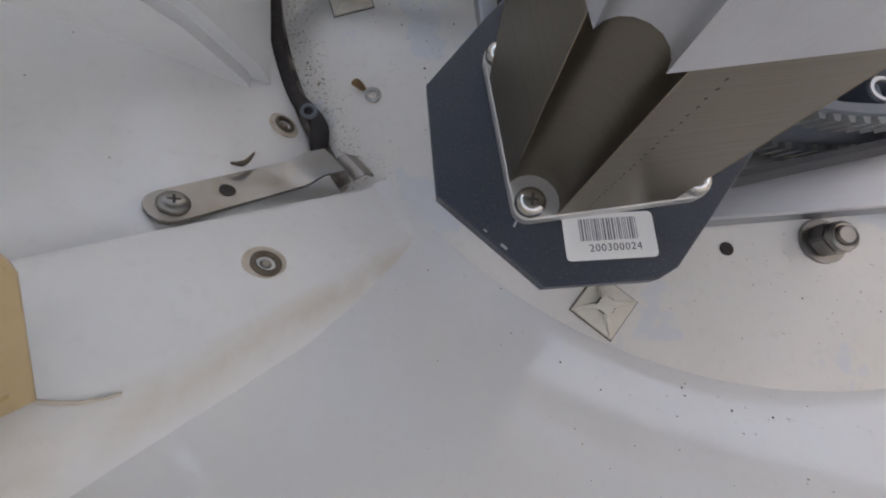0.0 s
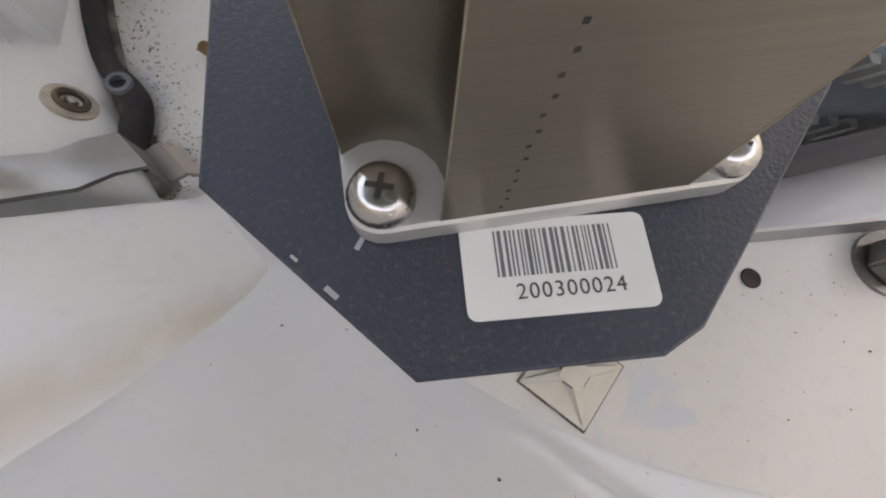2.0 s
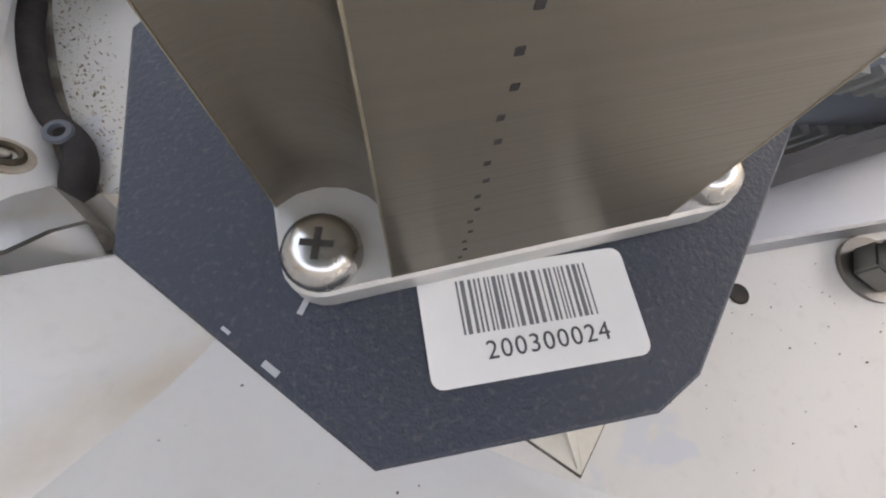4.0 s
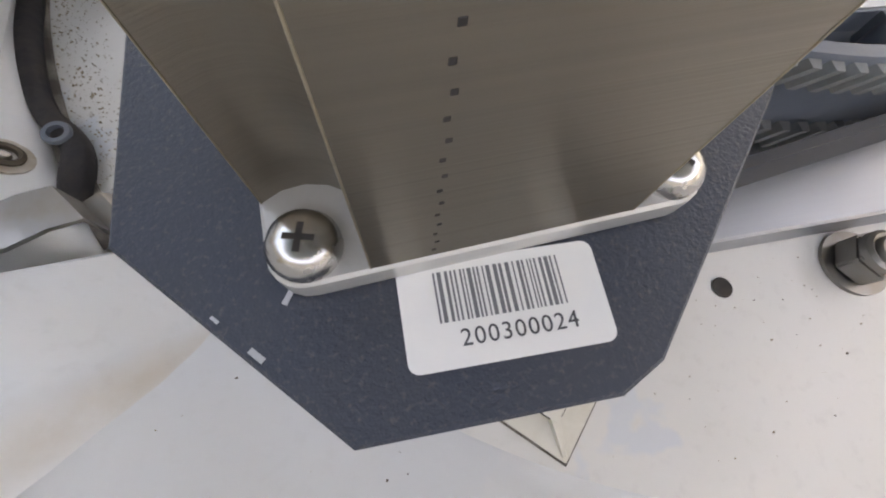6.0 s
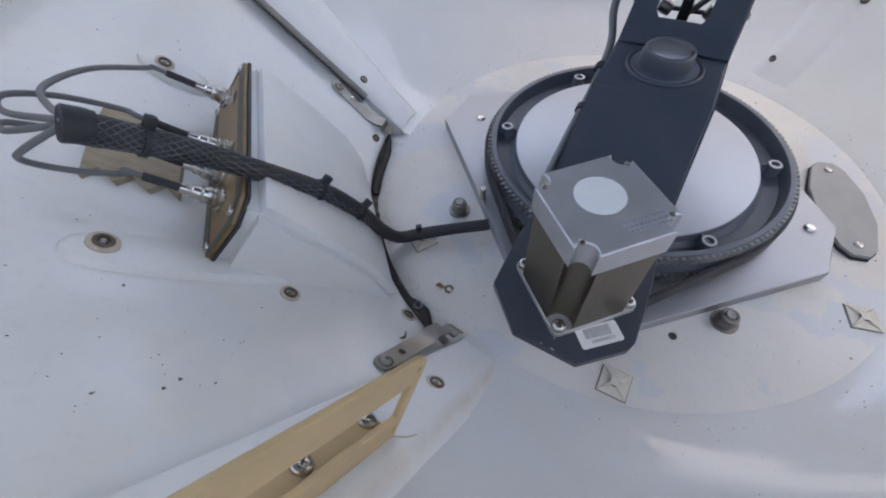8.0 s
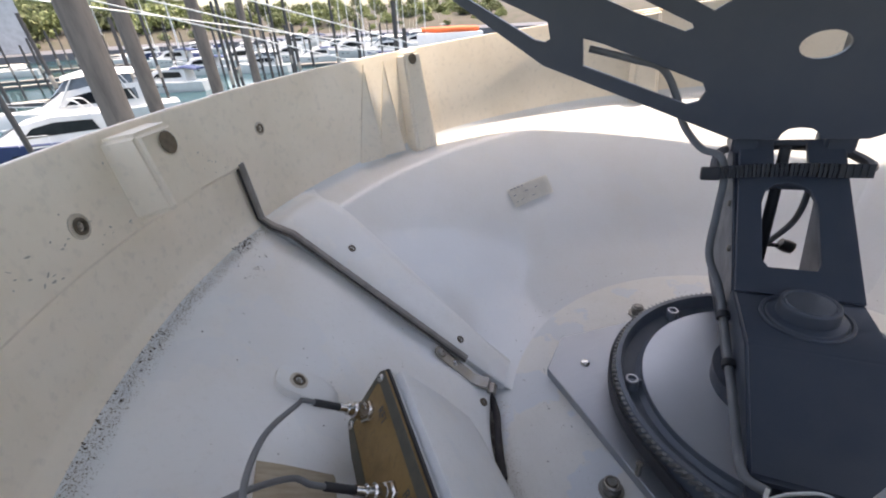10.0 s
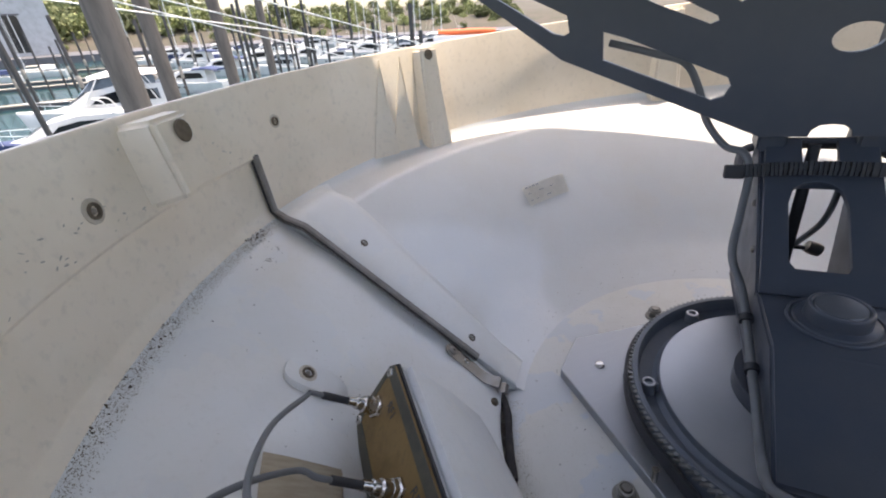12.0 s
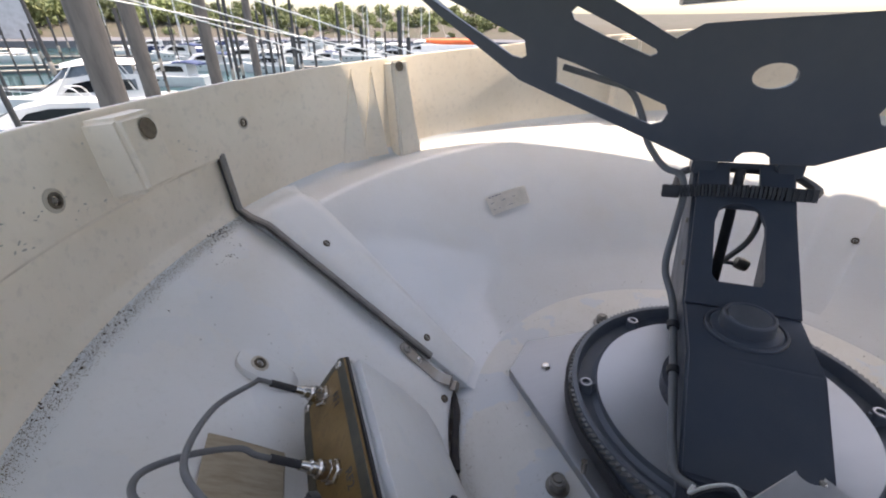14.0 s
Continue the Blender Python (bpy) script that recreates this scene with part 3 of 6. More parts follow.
# ---- seam trims, clips and the gap by the hatch's inner edge ----
def seam_trim(a, label, top=True):
    t = thing("seam_seal", polar(0.36, a, rib_z(0.36)), label, "seal")
    pts = [polar(0.452, a - 0.35, 0.253)] if top else []
    pts += [polar(0.4505, a - 0.2, 0.2), polar(0.438, a, 0.1915 if top else 0.188)] if top else [polar(0.45, a, 0.198)]
    pts += [polar(r, a, rib_z(r) - 0.001) for r in (0.42, 0.38, 0.34, 0.30, 0.268)]
    b = B()
    rows = []
    for i, p in enumerate(pts):
        d = (pts[min(i + 1, len(pts) - 1)] - pts[max(i - 1, 0)]).normalized()
        side = polar(1, a + 90, 0)
        up = side.cross(d).normalized()
        if up.dot(inward(a, 45)) < 0:
            up = -up
        rows.append([b.verts.new(p + side * x + up * y) for x, y in ((-0.0034, -0.003), (-0.0034, 0.002), (-0.0022, 0.0034), (0.0022, 0.0034), (0.0034, 0.002), (0.0034, -0.003))])
    for p, q in zip(rows, rows[1:]):
        for k in range(6):
            b.faces.new((p[k], p[(k + 1) % 6], q[(k + 1) % 6], q[k]))
    b.faces.new(rows[0])
    b.faces.new(rows[-1][::-1])
    part("strip", b, SEAL, t)
    b = B()
    rows = []
    for p in pts:
        side = polar(1, a + 90, 0)
        rows.append([b.verts.new(p + side * x + inward(a, 45) * 0.0012) for x in (0.0034, 0.0060)])
    for p, q in zip(rows, rows[1:]):
        b.faces.new((p[0], p[1], q[1], q[0]))
    part("dark_joint", b, DARKHOLE, t)
    return t


SEAL = mat("grey_seal", (0.27, 0.25, 0.23), 0.6, var=(0.14, 0.13, 0.12), var_scale=60, amount=0.7, bump=0.2, bump_scale=300)
seam_trim(A_HI + 0.3, "grey rubber seal strip along the hatch seam")

GRITTY = mat("grime_gap", (0.10, 0.085, 0.07), 0.9, var=(0.38, 0.35, 0.30), var_scale=90, amount=0.9, bump=0.6, bump_scale=500)
# the black perished gasket in the gap at the hatch's inner edge
gasket = thing("perished_gasket", polar(0.2405, 177, 0.0), "black perished foam gasket in the gap at the hatch's edge", "gasket")
rnd = random.Random(5)
PERISHED = mat("perished_rubber", (0.028, 0.025, 0.026), 0.8, var=(0.062, 0.050, 0.042), var_scale=110, amount=0.8, bump=0.8, bump_scale=350)
# dark strip: grime, and the open gap's shade put into its colour
part("gap", lathe(B(), [(0.2375, 0.0001), (0.2380, 0.0006), (0.2440, 0.0008)], 149.0, 209.0, 60), GRITTY, gasket, "dark strip of grime and painted shade in the gap")
for run in (((0.2445, 147.0), (0.2400, 150.0), (0.2368, 153.0), (0.2372, 158.0), (0.2385, 164.0), (0.2395, 168.0)),
            ((0.2390, 174.0), (0.2402, 179.0), (0.2413, 184.8), (0.2420, 189.4), (0.2428, 193.8), (0.2416, 197.3), (0.2382, 199.9), (0.2379, 202.1), (0.2420, 204.1), (0.2450, 206.5))):
    pts = [polar(r + rnd.uniform(-0.0004, 0.0004), a, 0.0025 + rnd.uniform(-0.0005, 0.0007)) for r, a in run]
    part("strip", tube(B(), pts, [0.0026, 0.0036, 0.0034, 0.0037, 0.0033, 0.0038, 0.0042, 0.0034], 12, 6), PERISHED, gasket)
ring = thing("gasket_ring", (-0.2235, -0.0835, 0.0045), "small black rubber ring lying on the gasket", "ring")
part("ring", turned(B(), [(0.0022, 0.0), (0.0035, 0.0), (0.0038, 0.0008), (0.0035, 0.0016), (0.0022, 0.0016), (0.0022, 0.0)], (-0.2235, -0.0835, 0.0062), (0.1, 0, 1), 20), GREYPULLEY, ring)


def hatch_clip(root, out, tip, label):
    """A spring clip: a strip screwed to the hatch, bent down and over the edge. root, out: its two ends on the slope; tip: the end of its lip."""
    root, out, tip = Vector(root), Vector(out), Vector(tip)
    t = thing("hatch_clip", root, label, "clip", "hatch clips")
    d = (out - root).normalized()
    flat = Vector((-d.y, d.x, 0)).normalized()
    n = flat.cross(d)
    if n.z < 0:
        n = -n
    w = 0.0065
    mid1 = out + d * 0.004 + n * 0.0035
    mid2 = out + (tip - out) * 0.42 + n * 0.0052
    mid3 = out + (tip - out) * 0.66 - n * 0.001
    mid4 = out + (tip - out) * 0.82 + n * 0.0018
    line = [root - d * 0.0066, root - d * 0.0056, root - d * 0.0034, root, root + d * 0.012, out - d * 0.004, mid1, mid2, mid3, mid4, tip]
    wide = [0.0014, 0.0040, 0.0057, w, w, w, w, w, w * 0.95, w * 0.95, w * 0.9]
    b = B()
    rows = []
    for i, (p, ww) in enumerate(zip(line, wide)):
        a = line[max(i - 1, 0)]
        c = line[min(i + 1, len(line) - 1)]
        nn = flat.cross((c - a).normalized())
        nn = nn if nn.z > 0 else -nn
        rows.append([b.verts.new(p + flat * s * ww + nn * h) for s, h in ((-1, 0), (1, 0), (1, 0.0014), (-1, 0.0014))])
    for p, q in zip(rows, rows[1:]):
        for k in range(4):
            b.faces.new((p[k], p[(k + 1) % 4], q[(k + 1) % 4], q[k]))
    b.faces.new(rows[0])
    b.faces.new(rows[-1][::-1])
    part("strip", b, DULLSTEEL, t)
    screw_parts(t, root + n * 0.0014 + d * 0.001, n, 0.0046, 0.0024, material=DULLSTEEL)
    # dark disc laid on the strip, its colour standing for a shaded hole
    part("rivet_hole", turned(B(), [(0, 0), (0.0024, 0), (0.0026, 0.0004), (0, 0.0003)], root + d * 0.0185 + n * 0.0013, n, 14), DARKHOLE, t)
    return t


hatch_clip((-0.2543, -0.1403, 0.0492), (-0.2235, -0.1165, 0.0150), (-0.2010, -0.1130, 0.0085), "bent stainless spring clip screwed beside the hatch seam")
hatch_clip((-0.2440, 0.1560, 0.0585), (-0.2180, 0.1380, 0.0240), (-0.2010, 0.1290, 0.0100), "bent stainless spring clip with two screws beside the seal")
second = thing("clip_screw", (-0.2326, 0.1495, 0.0450), "small cross-head screw in the spring clip", "screw")
screw_parts(second, (-0.2326, 0.1495, 0.0445), inward(147, 46), 0.0038, 0.0022)

# ---- the tan bracket on the lower rib ----
E_R = polar(1, 217.1, 0)
SL = (E_R * math.cos(radians(43.3)) + Vector((0, 0, math.sin(radians(43.3)))))
NL = (-E_R * math.sin(radians(43.3)) + Vector((0, 0, math.cos(radians(43.3)))))
bracket = thing("slotted_bracket", (-0.2522, -0.1909, 0.0863), "yellowed tan angle bracket with a long window, on the rib", "bracket")
m = frame_at(Vector((-0.2530, -0.1915, 0.0862)), SL.cross(NL), SL)
LEN = 0.128
up = 1 if (m.to_3x3() @ Vector((0, 1, 0))).dot(NL) > 0 else -1
out = [(0.0, 0.0), (LEN, 0.0), (LEN, 0.042 * up), (LEN - 0.005, 0.047 * up), (0.006, 0.047 * up), (0.0015, 0.0445 * up), (0.0, 0.040 * up)]
win = [(0.0062, 0.0135 * up), (LEN - 0.006, 0.0135 * up), (LEN - 0.006, 0.0318 * up), (0.0062, 0.0318 * up)]
part("window_plate", slab(B(), out, 0.0028, m, [win, circle(0.0052, 0.040 * up, 0.0014, 10), circle(0.0045, 0.0065 * up, 0.0012, 10)], 0.0004), TAN, bracket)
m2 = frame_at(Vector((-0.2530, -0.1915, 0.0864)), NL, SL)
away = 1 if (m2.to_3x3() @ Vector((0, 1, 0))).dot(Vector((-0.604, 0.797, 0))) > 0 else -1
part("flange", slab(B(), [(0.002, 0.0), (LEN, 0.0), (LEN, 0.024 * away), (0.002, 0.024 * away)], 0.0028, m2, (), 0.0004), TAN, bracket)
for s in (0.0075, 0.046, 0.10):
    screw_parts(bracket, m2 @ Vector((s, 0.0125 * away, 0.0028)), NL, 0.0048, 0.0026, 0.6 + s * 9)

# ---- the aluminium base plate ----
base_plate = thing("base_plate", (0, 0, 0), "brushed aluminium base plate with cut corners bolted to the plinth", "plate")
OCT = [(-0.1440, -0.086), (-0.086, -0.1500), (0.0835, -0.1535), (0.1235, -0.1190), (0.1300, -0.080), (0.128, 0.10), (0.10, 0.128), (-0.045, 0.1500), (-0.1010, 0.1610), (-0.1405, 0.1290)]
part("plate", slab(B(), OCT, 0.012, Matrix.Identity(4), (), 0.0008), ALU, base_plate)
for x, y in ((-0.1036, 0.1163), (0.1020, -0.1140)):
    part("bolt_head", turned(B(), [(0.0046, 0.0), (0.0046, 0.0012), (0.0035, 0.0026), (0.0012, 0.0031), (0, 0.0028)], (x, y, 0.012), (0, 0, 1), 20), STEEL, base_plate)
part("dowel_pin", cyl(B(), (-0.1405, 0.0032, 0.012), (-0.1405, 0.0032, 0.0255), 0.0026, 0.0026, 16), STEEL, base_plate)


def lock_nut(x, y):
    t = thing("lock_nut", (x, y, 0), "stainless hexagon lock nut on a stud through the plinth", "nut", "plinth nuts")
    part("washer", turned(B(), [(0.0045, 0), (0.0098, 0), (0.0098, 0.0013), (0.0045, 0.0013)], (x, y, 0), (0, 0, 1), 28), DULLSTEEL, t)
    b = B()
    cyl(b, (x, y, 0.0013), (x, y, 0.0088), 0.0076, 0.0076, 6)
    bmesh.ops.bevel(b, geom=list(b.edges), offset=0.0007, segments=2, affect="EDGES")
    part("nut", b, DULLSTEEL, t)
    part("collar", turned(B(), [(0.0064, 0.0085), (0.0063, 0.0106), (0.0052, 0.0114), (0.0044, 0.0110), (0.0042, 0.009)], (x, y, 0), (0, 0, 1), 24), DULLSTEEL, t)
    b = B()
    turned(b, [(0.0040, 0.0), (0.0040, 0.0112), (0.0033, 0.0122), (0, 0.0120)], (x, y, 0), (0, 0, 1), 20)
    part("stud", b, DULLSTEEL, t)


for a in (-92.8, 177.7, 87.5, -2.5):
    p = polar(0.1622, a, 0)
    lock_nut(p.x, p.y)


def tie_mount(x, y, a, label):
    """A square self-adhesive cable-tie base with a raised bridge."""
    t = thing("tie_mount", (x, y, 0), label, "tie mount", "tie mounts")
    m = Matrix.Translation((x, y, 0)) @ Matrix.Rotation(radians(a), 4, "Z")
    b = B()
    box(b, (-0.0097, -0.0097, 0), (0.0097, 0.0097, 0.0014), 0.0002, m)
    part("base", b, IVORY, t)
    part("dirt_edge", box(B(), (-0.0103, -0.0103, 0), (0.0103, 0.0103, 0.0003), 0, m), GRITTY, t, smooth=0)
    b = B()
    for k in range(4):
        mm = m @ Matrix.Rotation(radians(45 + 90 * k), 4, "Z")
        vs = [b.verts.new(mm @ Vector(c)) for c in ((0.0028, -0.0016, 0.0014), (0.0125, -0.0007, 0.0014), (0.0125, 0.0007, 0.0014), (0.0028, 0.0016, 0.0014), (0.0028, -0.0012, 0.0036), (0.0122, -0.0004, 0.0017), (0.0122, 0.0004, 0.0017), (0.0028, 0.0012, 0.0036))]
        for f in ((0, 1, 5, 4), (1, 2, 6, 5), (2, 3, 7, 6), (3, 0, 4, 7), (4, 5, 6, 7)):
            b.faces.new([vs[i] for i in f])
    box(b, (-0.0034, -0.0034, 0.0026), (0.0034, 0.0034, 0.0038), 0.0004, m)
    part("bridge", b, IVORY, t)
    # dark plates on the bridge's sides paint the shade of its openings
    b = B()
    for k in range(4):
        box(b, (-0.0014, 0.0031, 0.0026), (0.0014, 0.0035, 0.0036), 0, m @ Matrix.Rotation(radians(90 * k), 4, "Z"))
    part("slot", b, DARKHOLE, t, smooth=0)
    return t


tie_mount(-0.1078, -0.1797, 45, "ivory square cable-tie mount stuck on the plinth")
tie_mount(0.0880, -0.1886, 60, "ivory square cable-tie mount stuck near the plinth's edge")
tie_mount(-0.2040, -0.0170, 12, "ivory square cable-tie mount under the black cable")

cover = thing("blanking_cover", (0.156, -0.098, 0), "grey octagonal blanking cover with two screws and a black gasket", "cover")
d = (Vector((0.1789, -0.0592, 0)) - Vector((0.1329, -0.1365, 0))).normalized()
m = frame_at((0.1559, -0.0979, 0.0), (0, 0, 1), d)
OCT2 = [(0.056, 0.006), (0.056, -0.006), (0.048, -0.013), (0.018, -0.0215), (-0.018, -0.0215), (-0.048, -0.013), (-0.056, -0.006), (-0.056, 0.006), (-0.048, 0.013), (-0.018, 0.0215), (0.018, 0.0215), (0.048, 0.013)]
part("gasket", slab(B(), [(x * 1.02, y * 1.04) for x, y in OCT2], 0.0022, m), RUBBER, cover)
part("plate", slab(B(), OCT2, 0.0032, m @ Matrix.Translation((0, 0, 0.0022)), (), 0.0004), GREYPLASTIC, cover)
for s in (0.045, -0.045):
    screw_parts(cover, m @ Vector((s, 0, 0.0054)), (0, 0, 1), 0.0036, 0.0018, 0.8)

# loose bits on the plinth
washer = thing("loose_washer", (-0.1958, -0.0733, 0), "loose small steel washer lying on the plinth", "washer")
part("washer", turned(B(), [(0.0020, 0), (0.0039, 0), (0.0039, 0.0009), (0.0020, 0.0009), (0.0020, 0)], (-0.1958, -0.0733, 0.0001), (0.02, 0.01, 1), 24), STEEL, washer)
leaf = thing("dead_leaf", (-0.2015, -0.0690, 0), "small curled brown dead leaf on the plinth", "leaf")
b = B()
rows = []
for i in range(7):
    s = i / 6
    w = 0.0022 * math.sin(math.pi * (0.1 + 0.85 * s))
    c = Vector((-0.2052 + 0.0068 * s, -0.0672 - 0.0030 * s, 0.0012 + 0.0016 * math.sin(5 * s)))
    rows.append([b.verts.new(c + Vector((0.35 * w * k, w * k, 0.0007 * abs(k)))) for k in (-1, -0.4, 0.3, 1)])
for p, q in zip(rows, rows[1:]):
    for k in range(3):
        b.faces.new((p[k], p[k + 1], q[k + 1], q[k]))
bmesh.ops.solidify(b, geom=list(b.faces), thickness=0.0004)
part("blade", b, mat("dead_leaf", (0.38, 0.25, 0.12), 0.7, var=(0.22, 0.13, 0.06), var_scale=300, amount=0.8), leaf)
# low dark disc on the floor, with the hole's shade in its colour
hole = thing("drain_hole", (-0.0501, -0.1610, 0), "small dark disc for a shaded hole in the plinth", "hole")
part("hole", turned(B(), [(0.0030, 0.0003), (0.0027, 0.0006), (0.0022, 0.0003), (0, 0.0002)], (-0.0501, -0.1610, 0), (0, 0, 1), 16), DARKHOLE, hole)
specks = thing("dirt_specks", (0.05, -0.18, 0), "scattered dark specks of dirt on the plinth", "dirt", kind="stuff")
part("speck", grit(0, 360, 900, 11, 0.145, 0.226, 0.05, None, 0.0010), GRIT, specks)
part("dark_speck", grit(0, 360, 230, 41, 0.146, 0.225, 0.05, None, 0.0021), RUSTDARK, specks)
dust = thing("dirt_crumbs", polar(0.23, 200, 0), "dark crumbs of dirt beside the gasket", "dirt", kind="stuff")
part("crumb", grit(148, 212, 2600, 12, 0.219, 0.2455, 0.1, None, 0.0009), GRIT, dust)
dots = thing("wall_specks", polar(0.35, 170, 0.1), "scattered dark specks on the hatch", "dirt", kind="stuff")
part("speck", grit(146, 206, 260, 13, 0.29, 0.44, 0.0, HATCH, 0.0011), GRIT, dots)
part("dark_speck", grit(146, 206, 90, 42, 0.28, 0.445, 0.0, HATCH, 0.0019), RUSTDARK, dots)
part("dark_speck", grit(149, 154, 40, 43, 0.415, 0.440, 0.0, HATCH, 0.0020), RUSTDARK, dots)
moss = thing("bowl_specks", polar(0.25, 90, 0), "dark specks in the bowl's foot", "dirt", kind="stuff")
part("speck", grit(-150, 133, 240, 14, 0.222, 0.30, 0.0, MAIN, 0.0010), GRIT, moss)
part("dark_speck", grit(-150, 133, 200, 46, 0.2225, 0.245, 0.0, MAIN, 0.0017), RUSTDARK, moss)

# ---- the large pulley and its belt ----
pulley = thing("toothed_pulley", (0, 0, 0.012), "large dark grey toothed pulley with a satin aluminium disc", "pulley")
part("body", turned(B(), [(0.108, 0.0125), (0.1265, 0.0125), (0.1268, 0.0410), (0.1262, 0.0425), (0.1225, 0.0425), (0.1215, 0.0410), (0.1200, 0.0300), (0.1090, 0.0270), (0.1048, 0.0300), (0.1042, 0.0356), (0.1035, 0.0358), (0.1035, 0.0125), (0.108, 0.0125)], (0, 0, 0), (0, 0, 1), 120), GREYPULLEY, pulley)
part("disc", turned(B(), [(0, 0.0362), (0.1034, 0.0362), (0.1034, 0.03), (0.09, 0.02)], (0, 0, 0), (0, 0, 1), 96), WHITEDISC, pulley, "satin aluminium disc")
b = B()
NT = 150
for k in range(NT):
    a = 360 * k / NT
    for z0, z1, tw in ((0.0130, 0.0205, 0), (0.0345, 0.0412, 1.6)):
        ring0 = [b.verts.new(polar(r, a + da + s * 2.6, z)) for z, s in ((z0, 0), (z1, 1)) for r, da in ((0.1262, -0.75), (0.1296, -0.42), (0.1296, 0.42), (0.1262, 0.75))]
        for f in ((0, 1, 5, 4), (1, 2, 6, 5), (2, 3, 7, 6), (0, 3, 2, 1), (4, 5, 6, 7)):
            b.faces.new([ring0[i] for i in f])
part("tooth_ring", b, TOOTH, pulley, "ring of slanted grey teeth", smooth=0)
for k in range(6):
    a = 27.3 + 60 * k
    p = polar(0.1142, a, 0)
    boss_ob = part("boss", turned(B(), [(0.0060, 0.0240), (0.0058, 0.0385), (0.0052, 0.0392), (0.0036, 0.0392), (0.0034, 0.0375), (0.0034, 0.0300), (0, 0.03)], p, (0, 0, 1), 24), GREYPULLEY, pulley)
    b = B()
    box(b, (-0.0085, -0.0012, 0.024), (0.0085, 0.0012, 0.0375), 0.0004, Matrix.Translation(p) @ Matrix.Rotation(radians(a), 4, "Z") @ Matrix.Translation((0, 0, 0)))
    part("web", b, GREYPULLEY, boss_ob)
    part("bush", turned(B(), [(0.0053, 0.0390), (0.0051, 0.0396), (0.0037, 0.0396), (0.0035, 0.0388)], p, (0, 0, 1), 24), CASTALU, boss_ob, "bare metal bush")
# belt from the pulley round the motor's small wheel
MX, MY = -0.1252, -0.1300
belt = thing("drive_belt", (MX, MY, 0.028), "black rubber drive belt round the pulley and the motor's wheel", "belt")
R1, R2 = 0.1300, 0.0165
dist = math.hypot(MX, MY)
am = math.degrees(math.atan2(MY, MX))
half = math.degrees(math.acos((R1 - R2) / dist))
loop = [(polar(R1, am + half + (360 - 2 * half) * k / 110, 0)) for k in range(111)]
loop += [Vector((MX, MY, 0)) + polar(R2, am - half + 2 * half * k / 24, 0) for k in range(25)]
b = B()
rows = []
n = len(loop)
for i, p in enumerate(loop):
    d = (loop[(i + 1) % n] - loop[i - 1]).normalized()
    o = Vector((d.y, -d.x, 0))
    rows.append([b.verts.new(p + o * x + Vector((0, 0, z))) for x, z in ((0, 0.0205), (0.0026, 0.0205), (0.0026, 0.0345), (0, 0.0345))])
for i in range(n):
    p, q = rows[i], rows[(i + 1) % n]
    for k in range(4):
        b.faces.new((p[k], p[(k + 1) % 4], q[(k + 1) % 4], q[k]))
part("band", b, RUBBER, belt)
wheel = thing("drive_pulley", (MX, MY, 0.02), "small toothed metal drive pulley under the motor plate", "pulley")
part("rim", turned(B(), [(0, 0.014), (0.0185, 0.014), (0.0185, 0.0185), (0.0164, 0.0195), (0.0164, 0.0355), (0.0185, 0.0365), (0.0185, 0.040), (0.007, 0.040), (0.007, 0.0515), (0, 0.0515)], (MX, MY, 0), (0, 0, 1), 40), CASTALU, wheel)

# ---- the pedestal: arm plate, casting, neck and yoke ----
pedestal = thing("antenna_pedestal", (0, 0, 0.04), "matt black antenna pedestal with windowed neck and wide yoke", "pedestal")
ARM = [(-0.1470, -0.1764), (-0.1150, -0.1774), (-0.1085, -0.1745), (-0.0745, -0.1395)]
AW = 0.0425
bar_r = [tuple(uv(-0.115, -AW, 0).xy), tuple(uv(0.150, -AW, 0).xy)]
bar_l = [tuple(uv(0.150, AW, 0).xy), tuple(uv(-0.115, AW, 0).xy)]
part("arm_plate", slab(B(), [ARM[0], ARM[1], ARM[2], ARM[3]] + bar_r + bar_l + [(-0.1400, -0.0755), (-0.1525, -0.0878), (-0.1735, -0.1105), (-0.1740, -0.1468)], 0.0060, Matrix.Translation((0, 0, 0.0514)), (), 0.0005), BLACKALU, pedestal)
part("bearing", turned(B(), [(0, 0.036), (0.05, 0.036), (0.05, 0.0515), (0, 0.0515)], (0, 0, 0), (0, 0, 1), 48), BLACKALU, pedestal)


def prism_uz(section, v0, v1, bevel=0.0):
    b = B()
    a = [b.verts.new(uv(u, v0, z)) for u, z in section]
    c = [b.verts.new(uv(u, v1, z)) for u, z in section]
    n = len(section)
    for k in range(n):
        b.faces.new((a[k], a[(k + 1) % n], c[(k + 1) % n], c[k]))
    b.faces.new(a[::-1])
    b.faces.new(c)
    bmesh.ops.recalc_face_normals(b, faces=b.faces)
    if bevel:
        bmesh.ops.bevel(b, geom=list(b.edges), offset=bevel, segments=3, affect="EDGES")
    return b


BOXU = -0.036
part("base_casting", prism_uz([(-0.112, 0.0574), (-0.112, 0.0660), (BOXU, 0.1105), (0.034, 0.1105), (0.05, 0.0574)], -AW, AW, 0.0022), BLACKPAINT, pedestal)
# neck: a front plate with a window, two cheeks
N0, N1 = Vector((0.030, 0.1085)), Vector((0.158, 0.197))
nl = (N1 - N0).length
neck_dir = uv(N1.x - N0.x, 0, N1.y - N0.y).normalized()
neck_n = uv(-(N1.y - N0.y), 0, N1.x - N0.x).normalized()
mn = frame_at(uv(N0.x, 0, N0.y), neck_n, neck_dir)
lw = AW - 0.001
